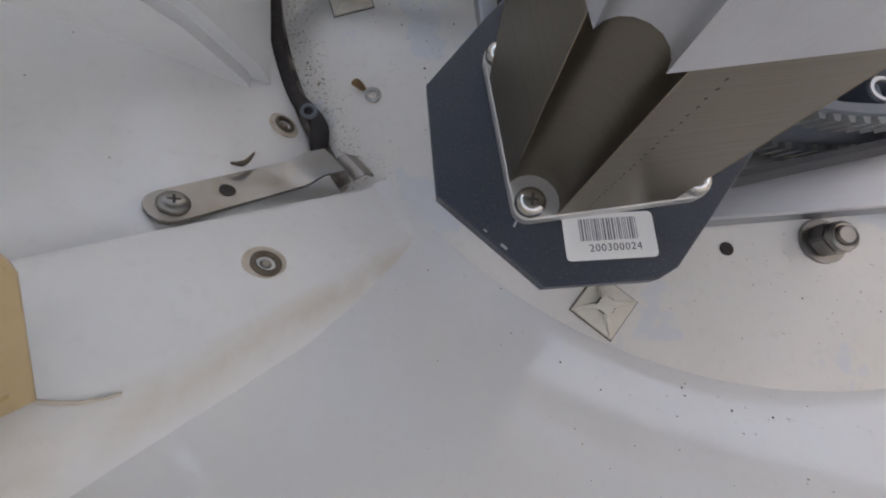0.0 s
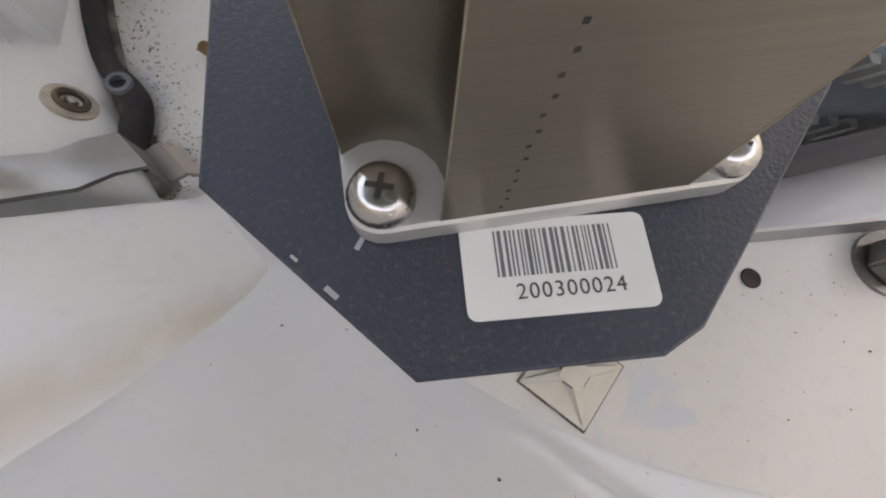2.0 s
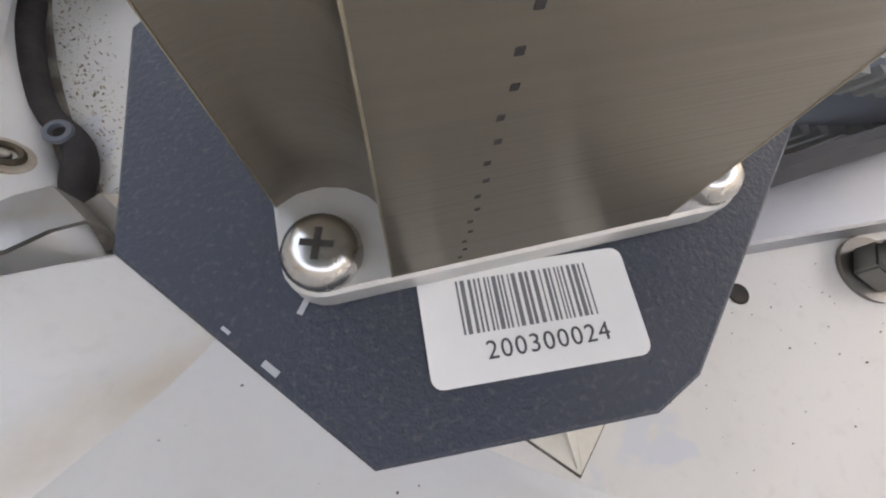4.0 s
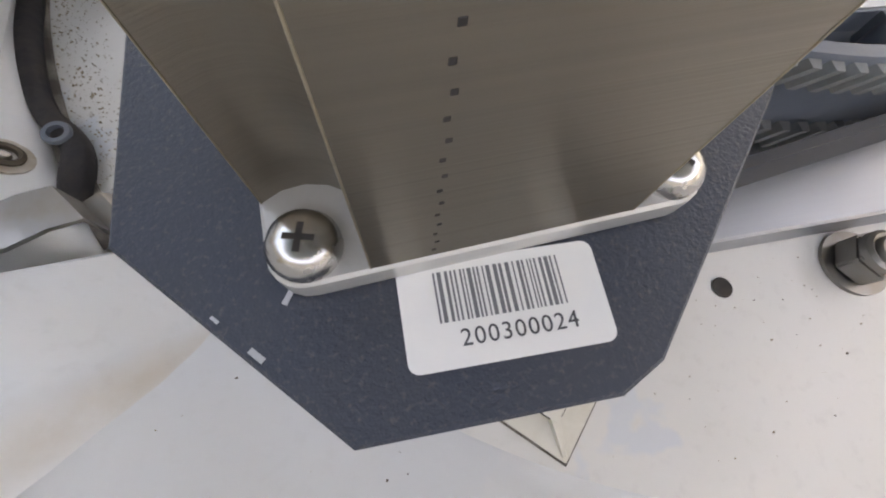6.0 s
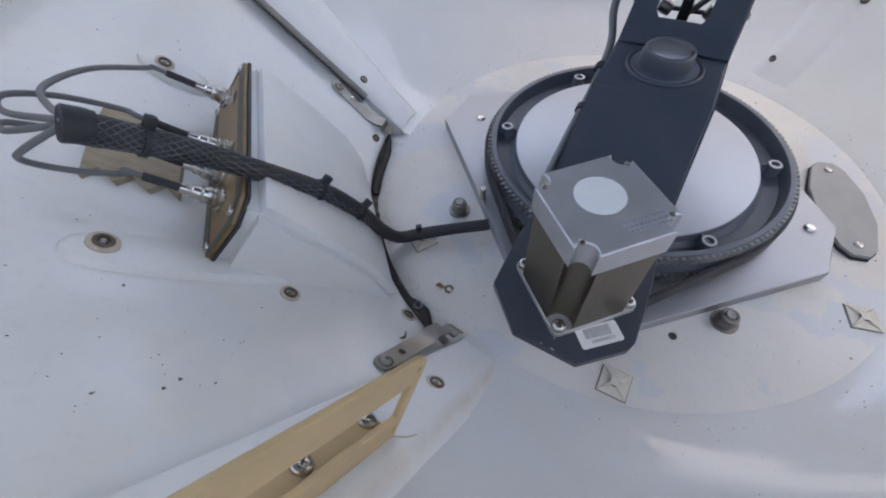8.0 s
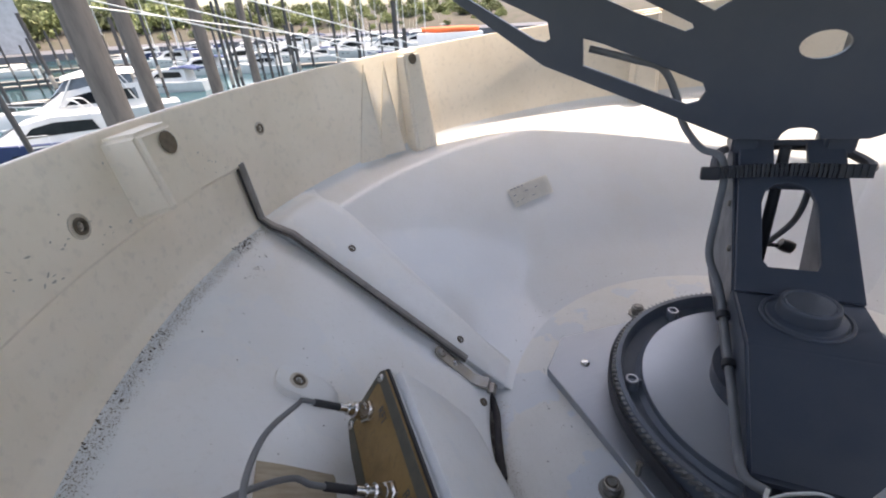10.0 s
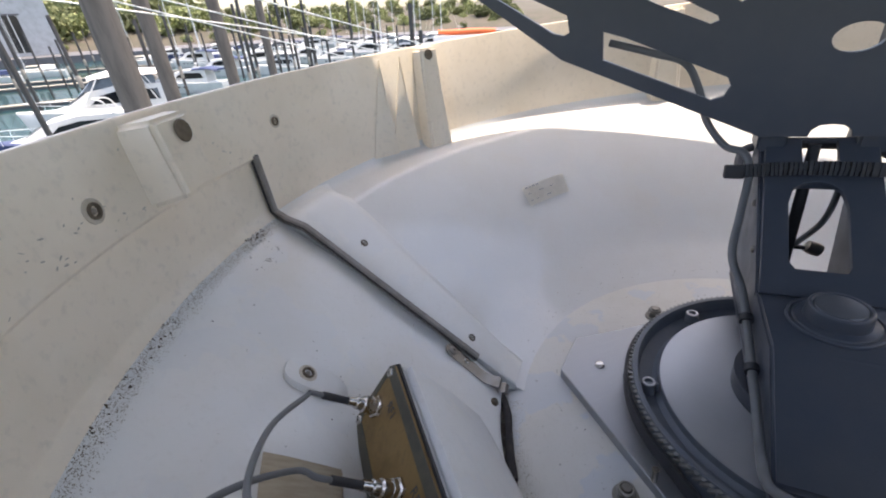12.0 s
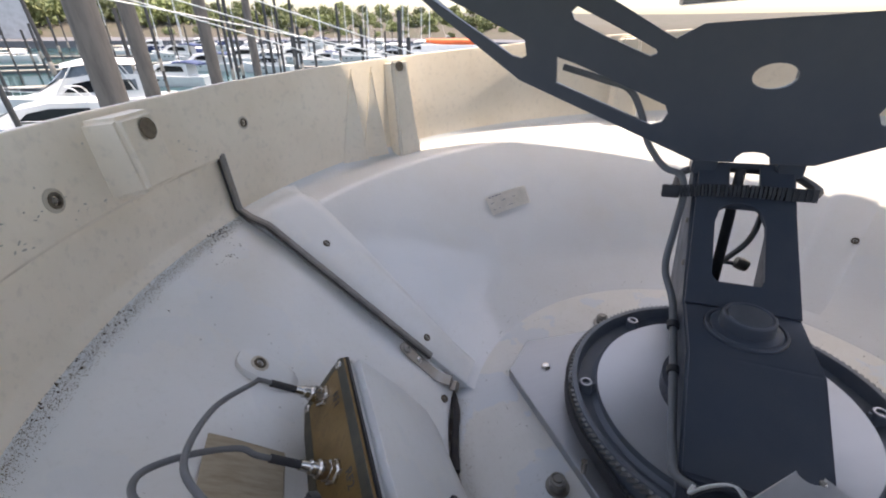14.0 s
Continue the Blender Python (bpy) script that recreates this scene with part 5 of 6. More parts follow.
for i, p in enumerate(((-0.3320, -0.0525, 0.1720), (-0.2686, -0.0321, 0.0990), (-0.2483, -0.0256, 0.0635), (-0.2054, -0.0161, 0.0085))):
    nx = (Vector(LINE[(1, 3, 4, 7)[i] + 1]) - Vector(LINE[(1, 3, 4, 7)[i] - 1])).normalized()
    r = (0.0082, 0.0070, 0.0066, 0.0062)[i]
    tie = part("cable_tie", turned(B(), [(r - 0.001, -0.0016), (r, -0.0014), (r, 0.0014), (r - 0.001, 0.0016)], p, nx, 20), RUBBER, loom)
    q = Vector(p) + (Vector((0, 0, 1)) - nx * nx.z).normalized() * r
    part("tie_head", box(B(), (-0.0025, -0.002, -0.0015), (0.0025, 0.002, 0.0045), 0.0004, frame_at(q, Vector((0, 0, 1)) - nx * nx.z, nx)), RUBBER, tie)

# pieces stuck on the hatch and the bowl
# a patch of light putty, built as a thin slab
board = thing("putty_patch", polar(0.378, 177, 0.13), "pale weathered putty patch stuck on the hatch", "board")
b = B()
rows = []
for i in range(7):
    r = 0.352 + 0.034 * i / 6
    rows.append([b.verts.new(polar(r, a, grade(HATCH, r) + h)) for h in (0.0, 0.0035) for a in (174.5, 177, 179.5, 182, 184.5 - 1.5 * (i % 2))])
for p, q in zip(rows, rows[1:]):
    for k in range(4):
        b.faces.new((p[5 + k], p[6 + k], q[6 + k], q[5 + k]))
    b.faces.new((p[0], p[5], q[5], q[0]))
    b.faces.new((p[4], p[9], q[9], q[4]))
for row in (rows[0], rows[-1]):
    for k in range(4):
        b.faces.new((row[k], row[k + 1], row[6 + k], row[5 + k]))
part("board", b, PUTTY, board)

sticker = thing("data_sticker", polar(0.346, 95, 0.115), "small worn white data sticker on the bowl wall", "sticker")


def on_bowl(r, a, lift):
    n = inward(a, 90 - 53)
    return polar(r, a, grade(MAIN, r)) + n * (lift + 0.0016)


b = B()
A0, A1 = 100.3, 88.9
rows = []
for i in range(4):
    r = 0.3360 + 0.0195 * i / 3
    rows.append([b.verts.new(on_bowl(r + 0.003 * k / 6, A0 + (A1 - A0) * k / 6, 0.0016)) for k in range(7)])
for p, q in zip(rows, rows[1:]):
    for k in range(6):
        b.faces.new((p[k], p[k + 1], q[k + 1], q[k]))
bmesh.ops.solidify(b, geom=list(b.faces), thickness=0.0004)
part("paper", b, PAPER, sticker)
b = B()
rnd = random.Random(4)
for j in (0, 2, 4):
    r = 0.3545 - 0.0034 * j
    a = A0 - 0.8
    end = A0 - (4.2 if j == 0 else rnd.uniform(7, 10))
    while a > end:
        w = rnd.uniform(0.5, 1.4)
        vs = [b.verts.new(on_bowl(rr + 0.003 * (A0 - aa) / (A0 - A1), aa, 0.0022)) for rr, aa in ((r, a), (r, a - w), (r - (0.0014 if j == 0 else 0.0006), a - w), (r - (0.0014 if j == 0 else 0.0006), a))]
        b.faces.new(vs)
        a -= w + (0.3 if j == 0 else rnd.uniform(0.8, 2.4))
part("print_bars", b, GREYINK, sticker, smooth=0)

# grey hose down the pedestal's side, and the motor's leads
hose = thing("grey_hose", uv(0.03, 0.05, 0.09), "grey cable clipped down the pedestal's side to the motor", "cable")
HP = [uv(0.156, 0.181, 0.2946), uv(0.153, 0.139, 0.2812), uv(0.151, 0.1135, 0.2714), uv(0.150, 0.099, 0.2468), uv(0.149, 0.0894, 0.2194), uv(0.1476, 0.0709, 0.1955), uv(0.140, 0.0545, 0.190), uv(0.126, 0.050, 0.174), uv(0.100, 0.054, 0.148), uv(0.070, 0.058, 0.120), uv(0.045, 0.049, 0.100), uv(0.0, 0.0465, 0.0850), uv(-0.050, 0.0465, 0.0780), uv(-0.094, 0.0465, 0.0690), uv(-0.114, 0.0450, 0.0670), uv(-0.124, 0.0350, 0.0710)]
part("sheath", tube(B(), HP, 0.0033, 12, 6), GREYCABLE, hose)
for p, q in ((HP[10], HP[11]), (HP[11], HP[12])):
    c = p.lerp(q, 0.6)
    part("clip", turned(B(), [(0.0030, -0.003), (0.0050, -0.003), (0.0050, 0.003), (0.0030, 0.003)], c, q - p, 16), RUBBER, hose)
leads = thing("motor_leads", uv(-0.118, 0.03, 0.09), "thin black and white motor leads", "wires")
for k, off in enumerate(((0, 0, 0), (0.002, 0.001, 0.003), (-0.001, 0.002, 0.005))):
    o = Vector(off)
    end = Vector((MX - 0.006, MY + 0.028, 0.116)) + o * 0.6
    start = HP[-1] + o * 0.5
    part("wire", tube(B(), [start, start.lerp(end, 0.3) + Vector((-0.006, 0.006, -0.006)), start.lerp(end, 0.65) + Vector((-0.004, 0.010, 0.002)), start.lerp(end, 0.9) + Vector((0, 0.007, 0.010)), end], 0.0007, 6, 5), WHITELABEL if k else RUBBER, leads)

# thin streaks of dirt and a fallen hair-like thread on the lower rib
thread = thing("loose_thread", polar(0.30, 218, 0.07), "thin brown thread lying on the rib", "thread")
part("thread", tube(B(), [polar(r, a, rib_z(r) - 0.0022) for r, a in ((0.3200, 216.3), (0.3176, 217.1), (0.3138, 217.9), (0.3098, 218.3))], 0.0004, 5, 5), RUST, thread)
crumb = thing("gasket_crumb", polar(0.2645, 206.9, 0.031), "torn dark crumb of old gasket stuck on the hatch", "debris")
part("crumb", tube(B(), [polar(r, a, grade(HATCH, r) + 0.0003) for r, a in ((0.2705, 206.6), (0.2680, 206.7), (0.2655, 206.3), (0.2630, 205.6))], [0.0004, 0.0011, 0.0008, 0.0003], 7, 4), RUSTDARK, crumb)

# ---- the marina ----
WATER_Z = -8.0
FLAT = Matrix.Identity(4)


def bearing(deg, d, z=0.0):
    return Vector((d * math.cos(radians(deg)) - 0.33, d * math.sin(radians(deg)) - 0.14, WATER_Z + z))


WATERMAT = mat("harbour_water", (0.014, 0.052, 0.058), 0.12, var=(0.022, 0.075, 0.075), var_scale=0.08, amount=0.6, bump=0.0, wobble=0.9, wobble_scale=1.6)
HULLWHITE = mat("hull_white", (0.58, 0.575, 0.56), 0.3, var=(0.48, 0.475, 0.46), var_scale=1.5, amount=0.5, coat=0.3, per_object=0.06)
NAVY = mat("navy_canvas", (0.02, 0.035, 0.10), 0.6, var=(0.03, 0.05, 0.13), var_scale=3, amount=0.5)
TINT = mat("tinted_glass", (0.015, 0.018, 0.022), 0.06, var=(0.03, 0.034, 0.04), var_scale=2, amount=0.4)
PILE = mat("timber_pile", (0.16, 0.13, 0.11), 0.85, var=(0.08, 0.065, 0.055), var_scale=4, amount=0.8, stretch=(3, 3, 0.5), bump=0.5, bump_scale=30)
SPAR = mat("painted_spar", (0.72, 0.73, 0.74), 0.35, var=(0.6, 0.6, 0.6), var_scale=3)
DARKPILE = mat("tarred_pile", (0.05, 0.046, 0.045), 0.8, var=(0.10, 0.09, 0.08), var_scale=3, amount=0.6, stretch=(3, 3, 0.5), bump=0.5, bump_scale=30)
SCREEN = mat("smoked_screen", (0.10, 0.115, 0.13), 0.08, var=(0.05, 0.06, 0.07), var_scale=1.2, amount=0.7)
LEAFMAT = mat("foliage", (0.16, 0.19, 0.075), 0.8, var=(0.25, 0.245, 0.12), var_scale=0.6, amount=0.8, per_object=0.4)
EARTH = mat("bank_earth", (0.078, 0.066, 0.052), 0.95, var=(0.045, 0.050, 0.028), var_scale=0.12, amount=0.9, grain=(0.06, 0.055, 0.045), grain_scale=1.2, grain_amount=0.6)
WALLMAT = mat("grey_cladding", (0.42, 0.42, 0.43), 0.7, var=(0.26, 0.26, 0.25), var_scale=0.4, amount=0.6)
ROOFMAT = mat("dark_roof", (0.10, 0.10, 0.11), 0.7, var=(0.06, 0.06, 0.07), var_scale=0.5)
DECK = mat("jetty_timber", (0.30, 0.27, 0.23), 0.85, var=(0.2, 0.18, 0.15), var_scale=2, amount=0.7, stretch=(1, 8, 1))
ORANGE = mat("orange_tarp", (0.75, 0.14, 0.04), 0.6, var=(0.6, 0.10, 0.03), var_scale=2)
WIRE = mat("rigging_wire", (0.62, 0.62, 0.60), 0.4, 0.3, var=(0.5, 0.5, 0.5), var_scale=5)

water = thing("water", (0, 0, WATER_Z), "blue-green sheltered harbour water", "water", kind="structure", turn=FLAT)
b = B()
box(b, (-3000, -3000, WATER_Z - 3), (3000, 3000, WATER_Z))
part("surface", b, WATERMAT, water, smooth=0)

shore = thing("ground", bearing(100, 230), "low dry wooded bank behind the marina", "ground", kind="structure", turn=FLAT)
b = B()
rnd = random.Random(31)
rows = []
for i in range(81):
    a = 20 + 150 * i / 80
    w = 6 * noise.noise((i * 0.13, 2.0, 0))
    hill = 13 + 5 * noise.noise((i * 0.07, 7.0, 0)) + (5 if 96 < a < 112 else 0)
    rows.append([b.verts.new(bearing(a, d + w, z)) for d, z in ((256, -2.5), (261, 1.4), (273, 3.5), (301, 6 + 0.3 * hill), (376, hill * 1.0), (508, hill * 1.6), (735, hill * 2.3), (1500, hill * 3.6), (2900, -2))])
for p, q in zip(rows, rows[1:]):
    for k in range(len(p) - 1):
        b.faces.new((p[k], p[k + 1], q[k + 1], q[k]))
part("bank", b, EARTH, shore)


def canopy(bm, centre, size, count, rnd):
    """A crown of many small leaf clumps, uneven and open."""
    for _ in range(count):
        v = Vector((rnd.gauss(0, 0.42), rnd.gauss(0, 0.42), rnd.gauss(0, 0.32)))
        if v.length > 1:
            v.normalize()
        p = Vector(centre) + Vector((v.x * size, v.y * size, v.z * size * 0.8))
        s = size * rnd.uniform(0.09, 0.19)
        q = Euler((rnd.random() * 6, rnd.random() * 6, rnd.random() * 6)).to_matrix()
        for _k in range(3):
            q2 = q @ Euler((_k * 1.05, _k * 2.1, 0)).to_matrix()
            o = Vector((rnd.uniform(-1, 1), rnd.uniform(-1, 1), rnd.uniform(-1, 1))) * s * 0.6
            vs = [bm.verts.new(p + o + q2 @ Vector((x * s, y * s, h * s))) for x, y, h in ((-1, -0.3, 0), (0.1, -0.55, 0.2), (1, 0.2, 0), (0.2, 0.6, -0.2), (-0.7, 0.5, 0.1))]
            bm.faces.new(vs)


def tree(deg, d, z, height, seed):
    rnd = random.Random(seed)
    p = bearing(deg, d, z)
    t = thing("tree", p, "green broad-leaved tree on the bank", "tree", "bank trees", turn=FLAT)
    b = B()
    tube(b, [p - Vector((0, 0, 0.5)), p + Vector((0.2, 0.1, height * 0.3)), p + Vector((0.1, 0.3, height * 0.7))], [0.03 * height, 0.022 * height, 0.01 * height], 8, 3)
    for k in range(4):
        a = rnd.random() * 6.28
        tube(b, [p + Vector((0.15, 0.1, height * (0.3 + 0.08 * k))), p + Vector((math.cos(a), math.sin(a), 0)) * height * 0.25 + Vector((0, 0, height * (0.5 + 0.08 * k)))], [0.012 * height, 0.004 * height], 6, 2)
    part("trunk", b, PILE, t)
    b = B()
    for k in range(4):
        canopy(b, p + Vector((rnd.uniform(-0.22, 0.22) * height, rnd.uniform(-0.22, 0.22) * height, height * rnd.uniform(0.32, 0.72))), height * rnd.uniform(0.34, 0.52), 85, rnd)
    part("crown", b, LEAFMAT, t, smooth=0)


rnd = random.Random(77)
for k in range(130):
    a = 62 + 58 * (k + rnd.random() * 0.9) / 130
    d = (168, 182, 200, 222, 246)[k % 5] + rnd.uniform(-4, 4)
    tree(a, d * 1.75, 3.0 + max(0, (d - 156) * 0.16), rnd.uniform(5.5, 11) * (2.3 if 97 < a < 114 else 1.15), 100 + k)

for k in range(34):
    tree(64 + 54 * (k + rnd.random()) / 34, rnd.uniform(268, 290), 3.0, rnd.uniform(3.0, 6.0), 400 + k)

c = bearing(116.2, 262)
house = thing("boat_shed", c, "large pale grey waterside shed with a tall dark opening", "building", turn=FLAT)
mh = Matrix.Translation(c) @ Matrix.Rotation(radians(26), 4, "Z")
part("wall", box(B(), (-23, -14, -1), (23, 14, 25), 0.05, mh), WALLMAT, house, smooth=0)
part("roof", slab(B(), [(-24, 24.6), (24, 24.6), (0, 31)], 29, mh @ Matrix.Translation((0, 14.5, 0)) @ Matrix.Rotation(radians(90), 4, "X")), ROOFMAT, house, smooth=0)
for x, w_, z0, z1 in ((10.5, 2.6, 4.5, 17.5), (-4.0, 2.6, 4.5, 17.5), (-16.0, 2.6, 4.5, 17.5)):
    w = part("window", box(B(), (x - w_, -14.10, z0), (x + w_, -13.9, z1), 0.02, mh), TINT, house, "tall dark opening", smooth=0)
    part("frame", box(B(), (x - w_ - 0.9, -14.20, z1), (x + w_ + 0.9, -13.95, z1 + 0.6), 0, mh), ROOFMAT, w, smooth=0)
    part("mullion", box(B(), (x - 0.15, -14.22, z0), (x + 0.15, -13.95, z1), 0, mh), SPAR, w, smooth=0)

sea_wall = thing("sea_wall", bearing(95, 146), "dark low sea wall along the bank", "wall", kind="structure", turn=FLAT)
b = B()
rows = []
for i in range(61):
    a = 55 + 75 * i / 60
    w = 2.0 * noise.noise((i * 0.17, 4.0, 0))
    rows.append([b.verts.new(bearing(a, d + w, z)) for d, z in ((238, -1), (238, 2.6), (243, 3.2), (266, 3.4))])
for p, q in zip(rows, rows[1:]):
    for k in range(3):
        b.faces.new((p[k], p[k + 1], q[k + 1], q[k]))
part("wall", b, ROOFMAT, sea_wall)


def hull_rows(length, beam, free, n=15):
    rows = []
    for i in range(n):
        s = i / (n - 1)
        half = beam / 2 * (1 - max(0, (s - 0.35) / 0.65) ** 2.4) * (0.93 + 0.07 * min(1, s * 4))
        half = max(half, 0.02)
        top = free * (1 + 0.42 * s ** 2)
        x = length * (s - 0.5)
        rows.append((x, half, top))
    return rows


def hull_mesh(length, beam, free):
    b = B()
    rows = []
    for x, half, top in hull_rows(length, beam, free):
        rake = 0.28 * max(0, x / length) * top
        rows.append([b.verts.new(c) for c in ((x - rake, 0, -0.45), (x - rake, -half * 0.72, -0.25), (x, -half * 0.93, top * 0.35), (x + rake, -half, top), (x + rake, -half * 0.9, top + 0.05), (x + rake, 0, top + 0.10),
                                              (x + rake, half * 0.9, top + 0.05), (x + rake, half, top), (x, half * 0.93, top * 0.35), (x - rake, half * 0.72, -0.25))])
    for p, q in zip(rows, rows[1:]):
        for k in range(10):
            b.faces.new((p[k], p[(k + 1) % 10], q[(k + 1) % 10], q[k]))
    b.faces.new(rows[0])
    b.faces.new(rows[-1][::-1])
    return b


def loft(sections):
    """A closed cabin form from cross sections (x, half width at foot, half width at head, foot, head)."""
    b = B()
    rows = []
    for x, w0, w1, z0, z1 in sections:
        rows.append([b.verts.new(c) for c in ((x, -w0, z0), (x, -w1, z1 - 0.12), (x, -w1 * 0.8, z1), (x, w1 * 0.8, z1), (x, w1, z1 - 0.12), (x, w0, z0))])
    for p, q in zip(rows, rows[1:]):
        for k in range(5):
            b.faces.new((p[k], p[k + 1], q[k + 1], q[k]))
    b.faces.new(rows[0])
    b.faces.new(rows[-1][::-1])
    return b


def placed(t, bm, name, material, parent, m, label=""):
    bmesh.ops.transform(bm, matrix=m, verts=bm.verts)
    return part(name, bm, material, parent, label)


def cruiser(deg, d, heading, length=12.0, navy=False, label="white motor cruiser with dark tinted windows at its berth", bimini=False, hardtop=False):
    p = bearing(deg, d)
    t = thing("motor_cruiser", p, label, "boat", "moored boats", turn=FLAT)
    m = Matrix.Translation(p) @ Matrix.Rotation(radians(heading), 4, "Z")
    L, bm_, fr = length, length * 0.31, length * 0.115
    h = placed(t, hull_mesh(L, bm_, fr), "hull", NAVY if navy else HULLWHITE, t, m)
    placed(t, box(B(), (-L * 0.5, -bm_ * 0.48, fr * 0.98), (L * 0.12, bm_ * 0.48, fr * 1.07), 0.04), "deck_edge", HULLWHITE, h, m)
    z = fr * 1.05
    cab = placed(t, loft([(-L * 0.30, bm_ * 0.40, bm_ * 0.36, z, z + L * 0.155), (-L * 0.05, bm_ * 0.41, bm_ * 0.36, z, z + L * 0.165), (L * 0.12, bm_ * 0.39, bm_ * 0.32, z, z + L * 0.135), (L * 0.27, bm_ * 0.32, bm_ * 0.20, z, z + L * 0.05), (L * 0.40, bm_ * 0.17, bm_ * 0.10, z, z + L * 0.022)]), "cabin", HULLWHITE, t, m)
    for s in (-1, 1):
        b = B()
        vs = [b.verts.new((x, s * (bm_ * 0.392 + 0.03), zz)) for x, zz in ((-L * 0.26, z + L * 0.055), (L * 0.13, z + L * 0.050), (L * 0.06, z + L * 0.105), (-L * 0.05, z + L * 0.125), (-L * 0.24, z + L * 0.118))]
        b.faces.new(vs)
        bmesh.ops.solidify(b, geom=list(b.faces), thickness=0.05)
        placed(t, b, "side_window", TINT, cab, m)
        for k in range(3):
            b = B()
            vs = [b.verts.new((L * (0.0 + 0.09 * k) + 0.35 * math.cos(a), s * (bm_ * 0.487 - 0.0045 * L * k * k * 0.4 + 0.02), fr * 0.68 + 0.11 * math.sin(a))) for a in [2 * math.pi * j / 12 for j in range(12)]]
            b.faces.new(vs)
            placed(t, b, "porthole", TINT, h, m)
    b = B()
    vs = [b.verts.new(c) for c in ((L * 0.135, -bm_ * 0.30, z + L * 0.132), (L * 0.135, bm_ * 0.30, z + L * 0.132), (L * 0.26, bm_ * 0.20, z + L * 0.062), (L * 0.26, -bm_ * 0.20, z + L * 0.062))]
    b.faces.new(vs)
    bmesh.ops.solidify(b, geom=list(b.faces), thickness=0.05)
    placed(t, b, "windscreen", TINT, cab, m)
    b = B()
    pts = [(L * 0.47, 0, fr * 1.42 + 0.75), (L * 0.36, -bm_ * 0.32, fr * 1.3 + 0.72), (L * 0.15, -bm_ * 0.46, fr * 1.15 + 0.7), (0, -bm_ * 0.48, fr * 1.1 + 0.65)]
    for s in (-1, 1):
        tube(b, [(x, y * s, zz) for x, y, zz in pts], 0.025, 6, 3)
        for x, y, zz in pts[1:]:
            cyl(b, (x, y * s, zz - 0.7), (x, y * s, zz), 0.02, 0.02, 6)
    placed(t, b, "pulpit_rail", SPAR, t, m)
    b = B()
    for s in (-1, 1):
        tube(b, [(-L * 0.24, s * bm_ * 0.36, z + L * 0.15), (-L * 0.20, s * bm_ * 0.34, z + L * 0.22), (-L * 0.14, 0, z + L * 0.23)], 0.06, 6, 3)
    placed(t, b, "radar_arch", HULLWHITE, t, m)
    if hardtop:
        g = placed(t, loft([(-L * 0.27, bm_ * 0.40, bm_ * 0.33, z + L * 0.05, z + L * 0.215), (-L * 0.02, bm_ * 0.40, bm_ * 0.32, z + L * 0.05, z + L * 0.22), (L * 0.08, bm_ * 0.37, bm_ * 0.26, z + L * 0.05, z + L * 0.20), (L * 0.19, bm_ * 0.30, bm_ * 0.22, z + L * 0.05, z + L * 0.10)]), "glass_house", SCREEN, t, m, "smoked glass screens")
        placed(t, loft([(-L * 0.33, bm_ * 0.37, bm_ * 0.30, z + L * 0.205, z + L * 0.235), (-L * 0.05, bm_ * 0.38, bm_ * 0.30, z + L * 0.215, z + L * 0.25), (L * 0.10, bm_ * 0.30, bm_ * 0.22, z + L * 0.195, z + L * 0.215)]), "hard_top", HULLWHITE, g, m)
        for s in (-1, 1):
            for x0, x1 in ((-0.25, -0.19), (-0.09, -0.06), (0.16, 0.04)):
                placed(t, cyl(B(), (L * x0, s * bm_ * 0.412, z + L * 0.05), (L * x1, s * bm_ * 0.345, z + L * 0.21), 0.07, 0.06, 8), "pillar", HULLWHITE, g, m)
    if bimini:
        placed(t, loft([(-L * 0.46, bm_ * 0.38, bm_ * 0.36, z + L * 0.13, z + L * 0.155), (-L * 0.30, bm_ * 0.40, bm_ * 0.38, z + L * 0.16, z + L * 0.185), (-L * 0.12, bm_ * 0.38, bm_ * 0.36, z + L * 0.15, z + L * 0.17)]), "bimini", NAVY, t, m, "navy blue canvas canopy")
    return t


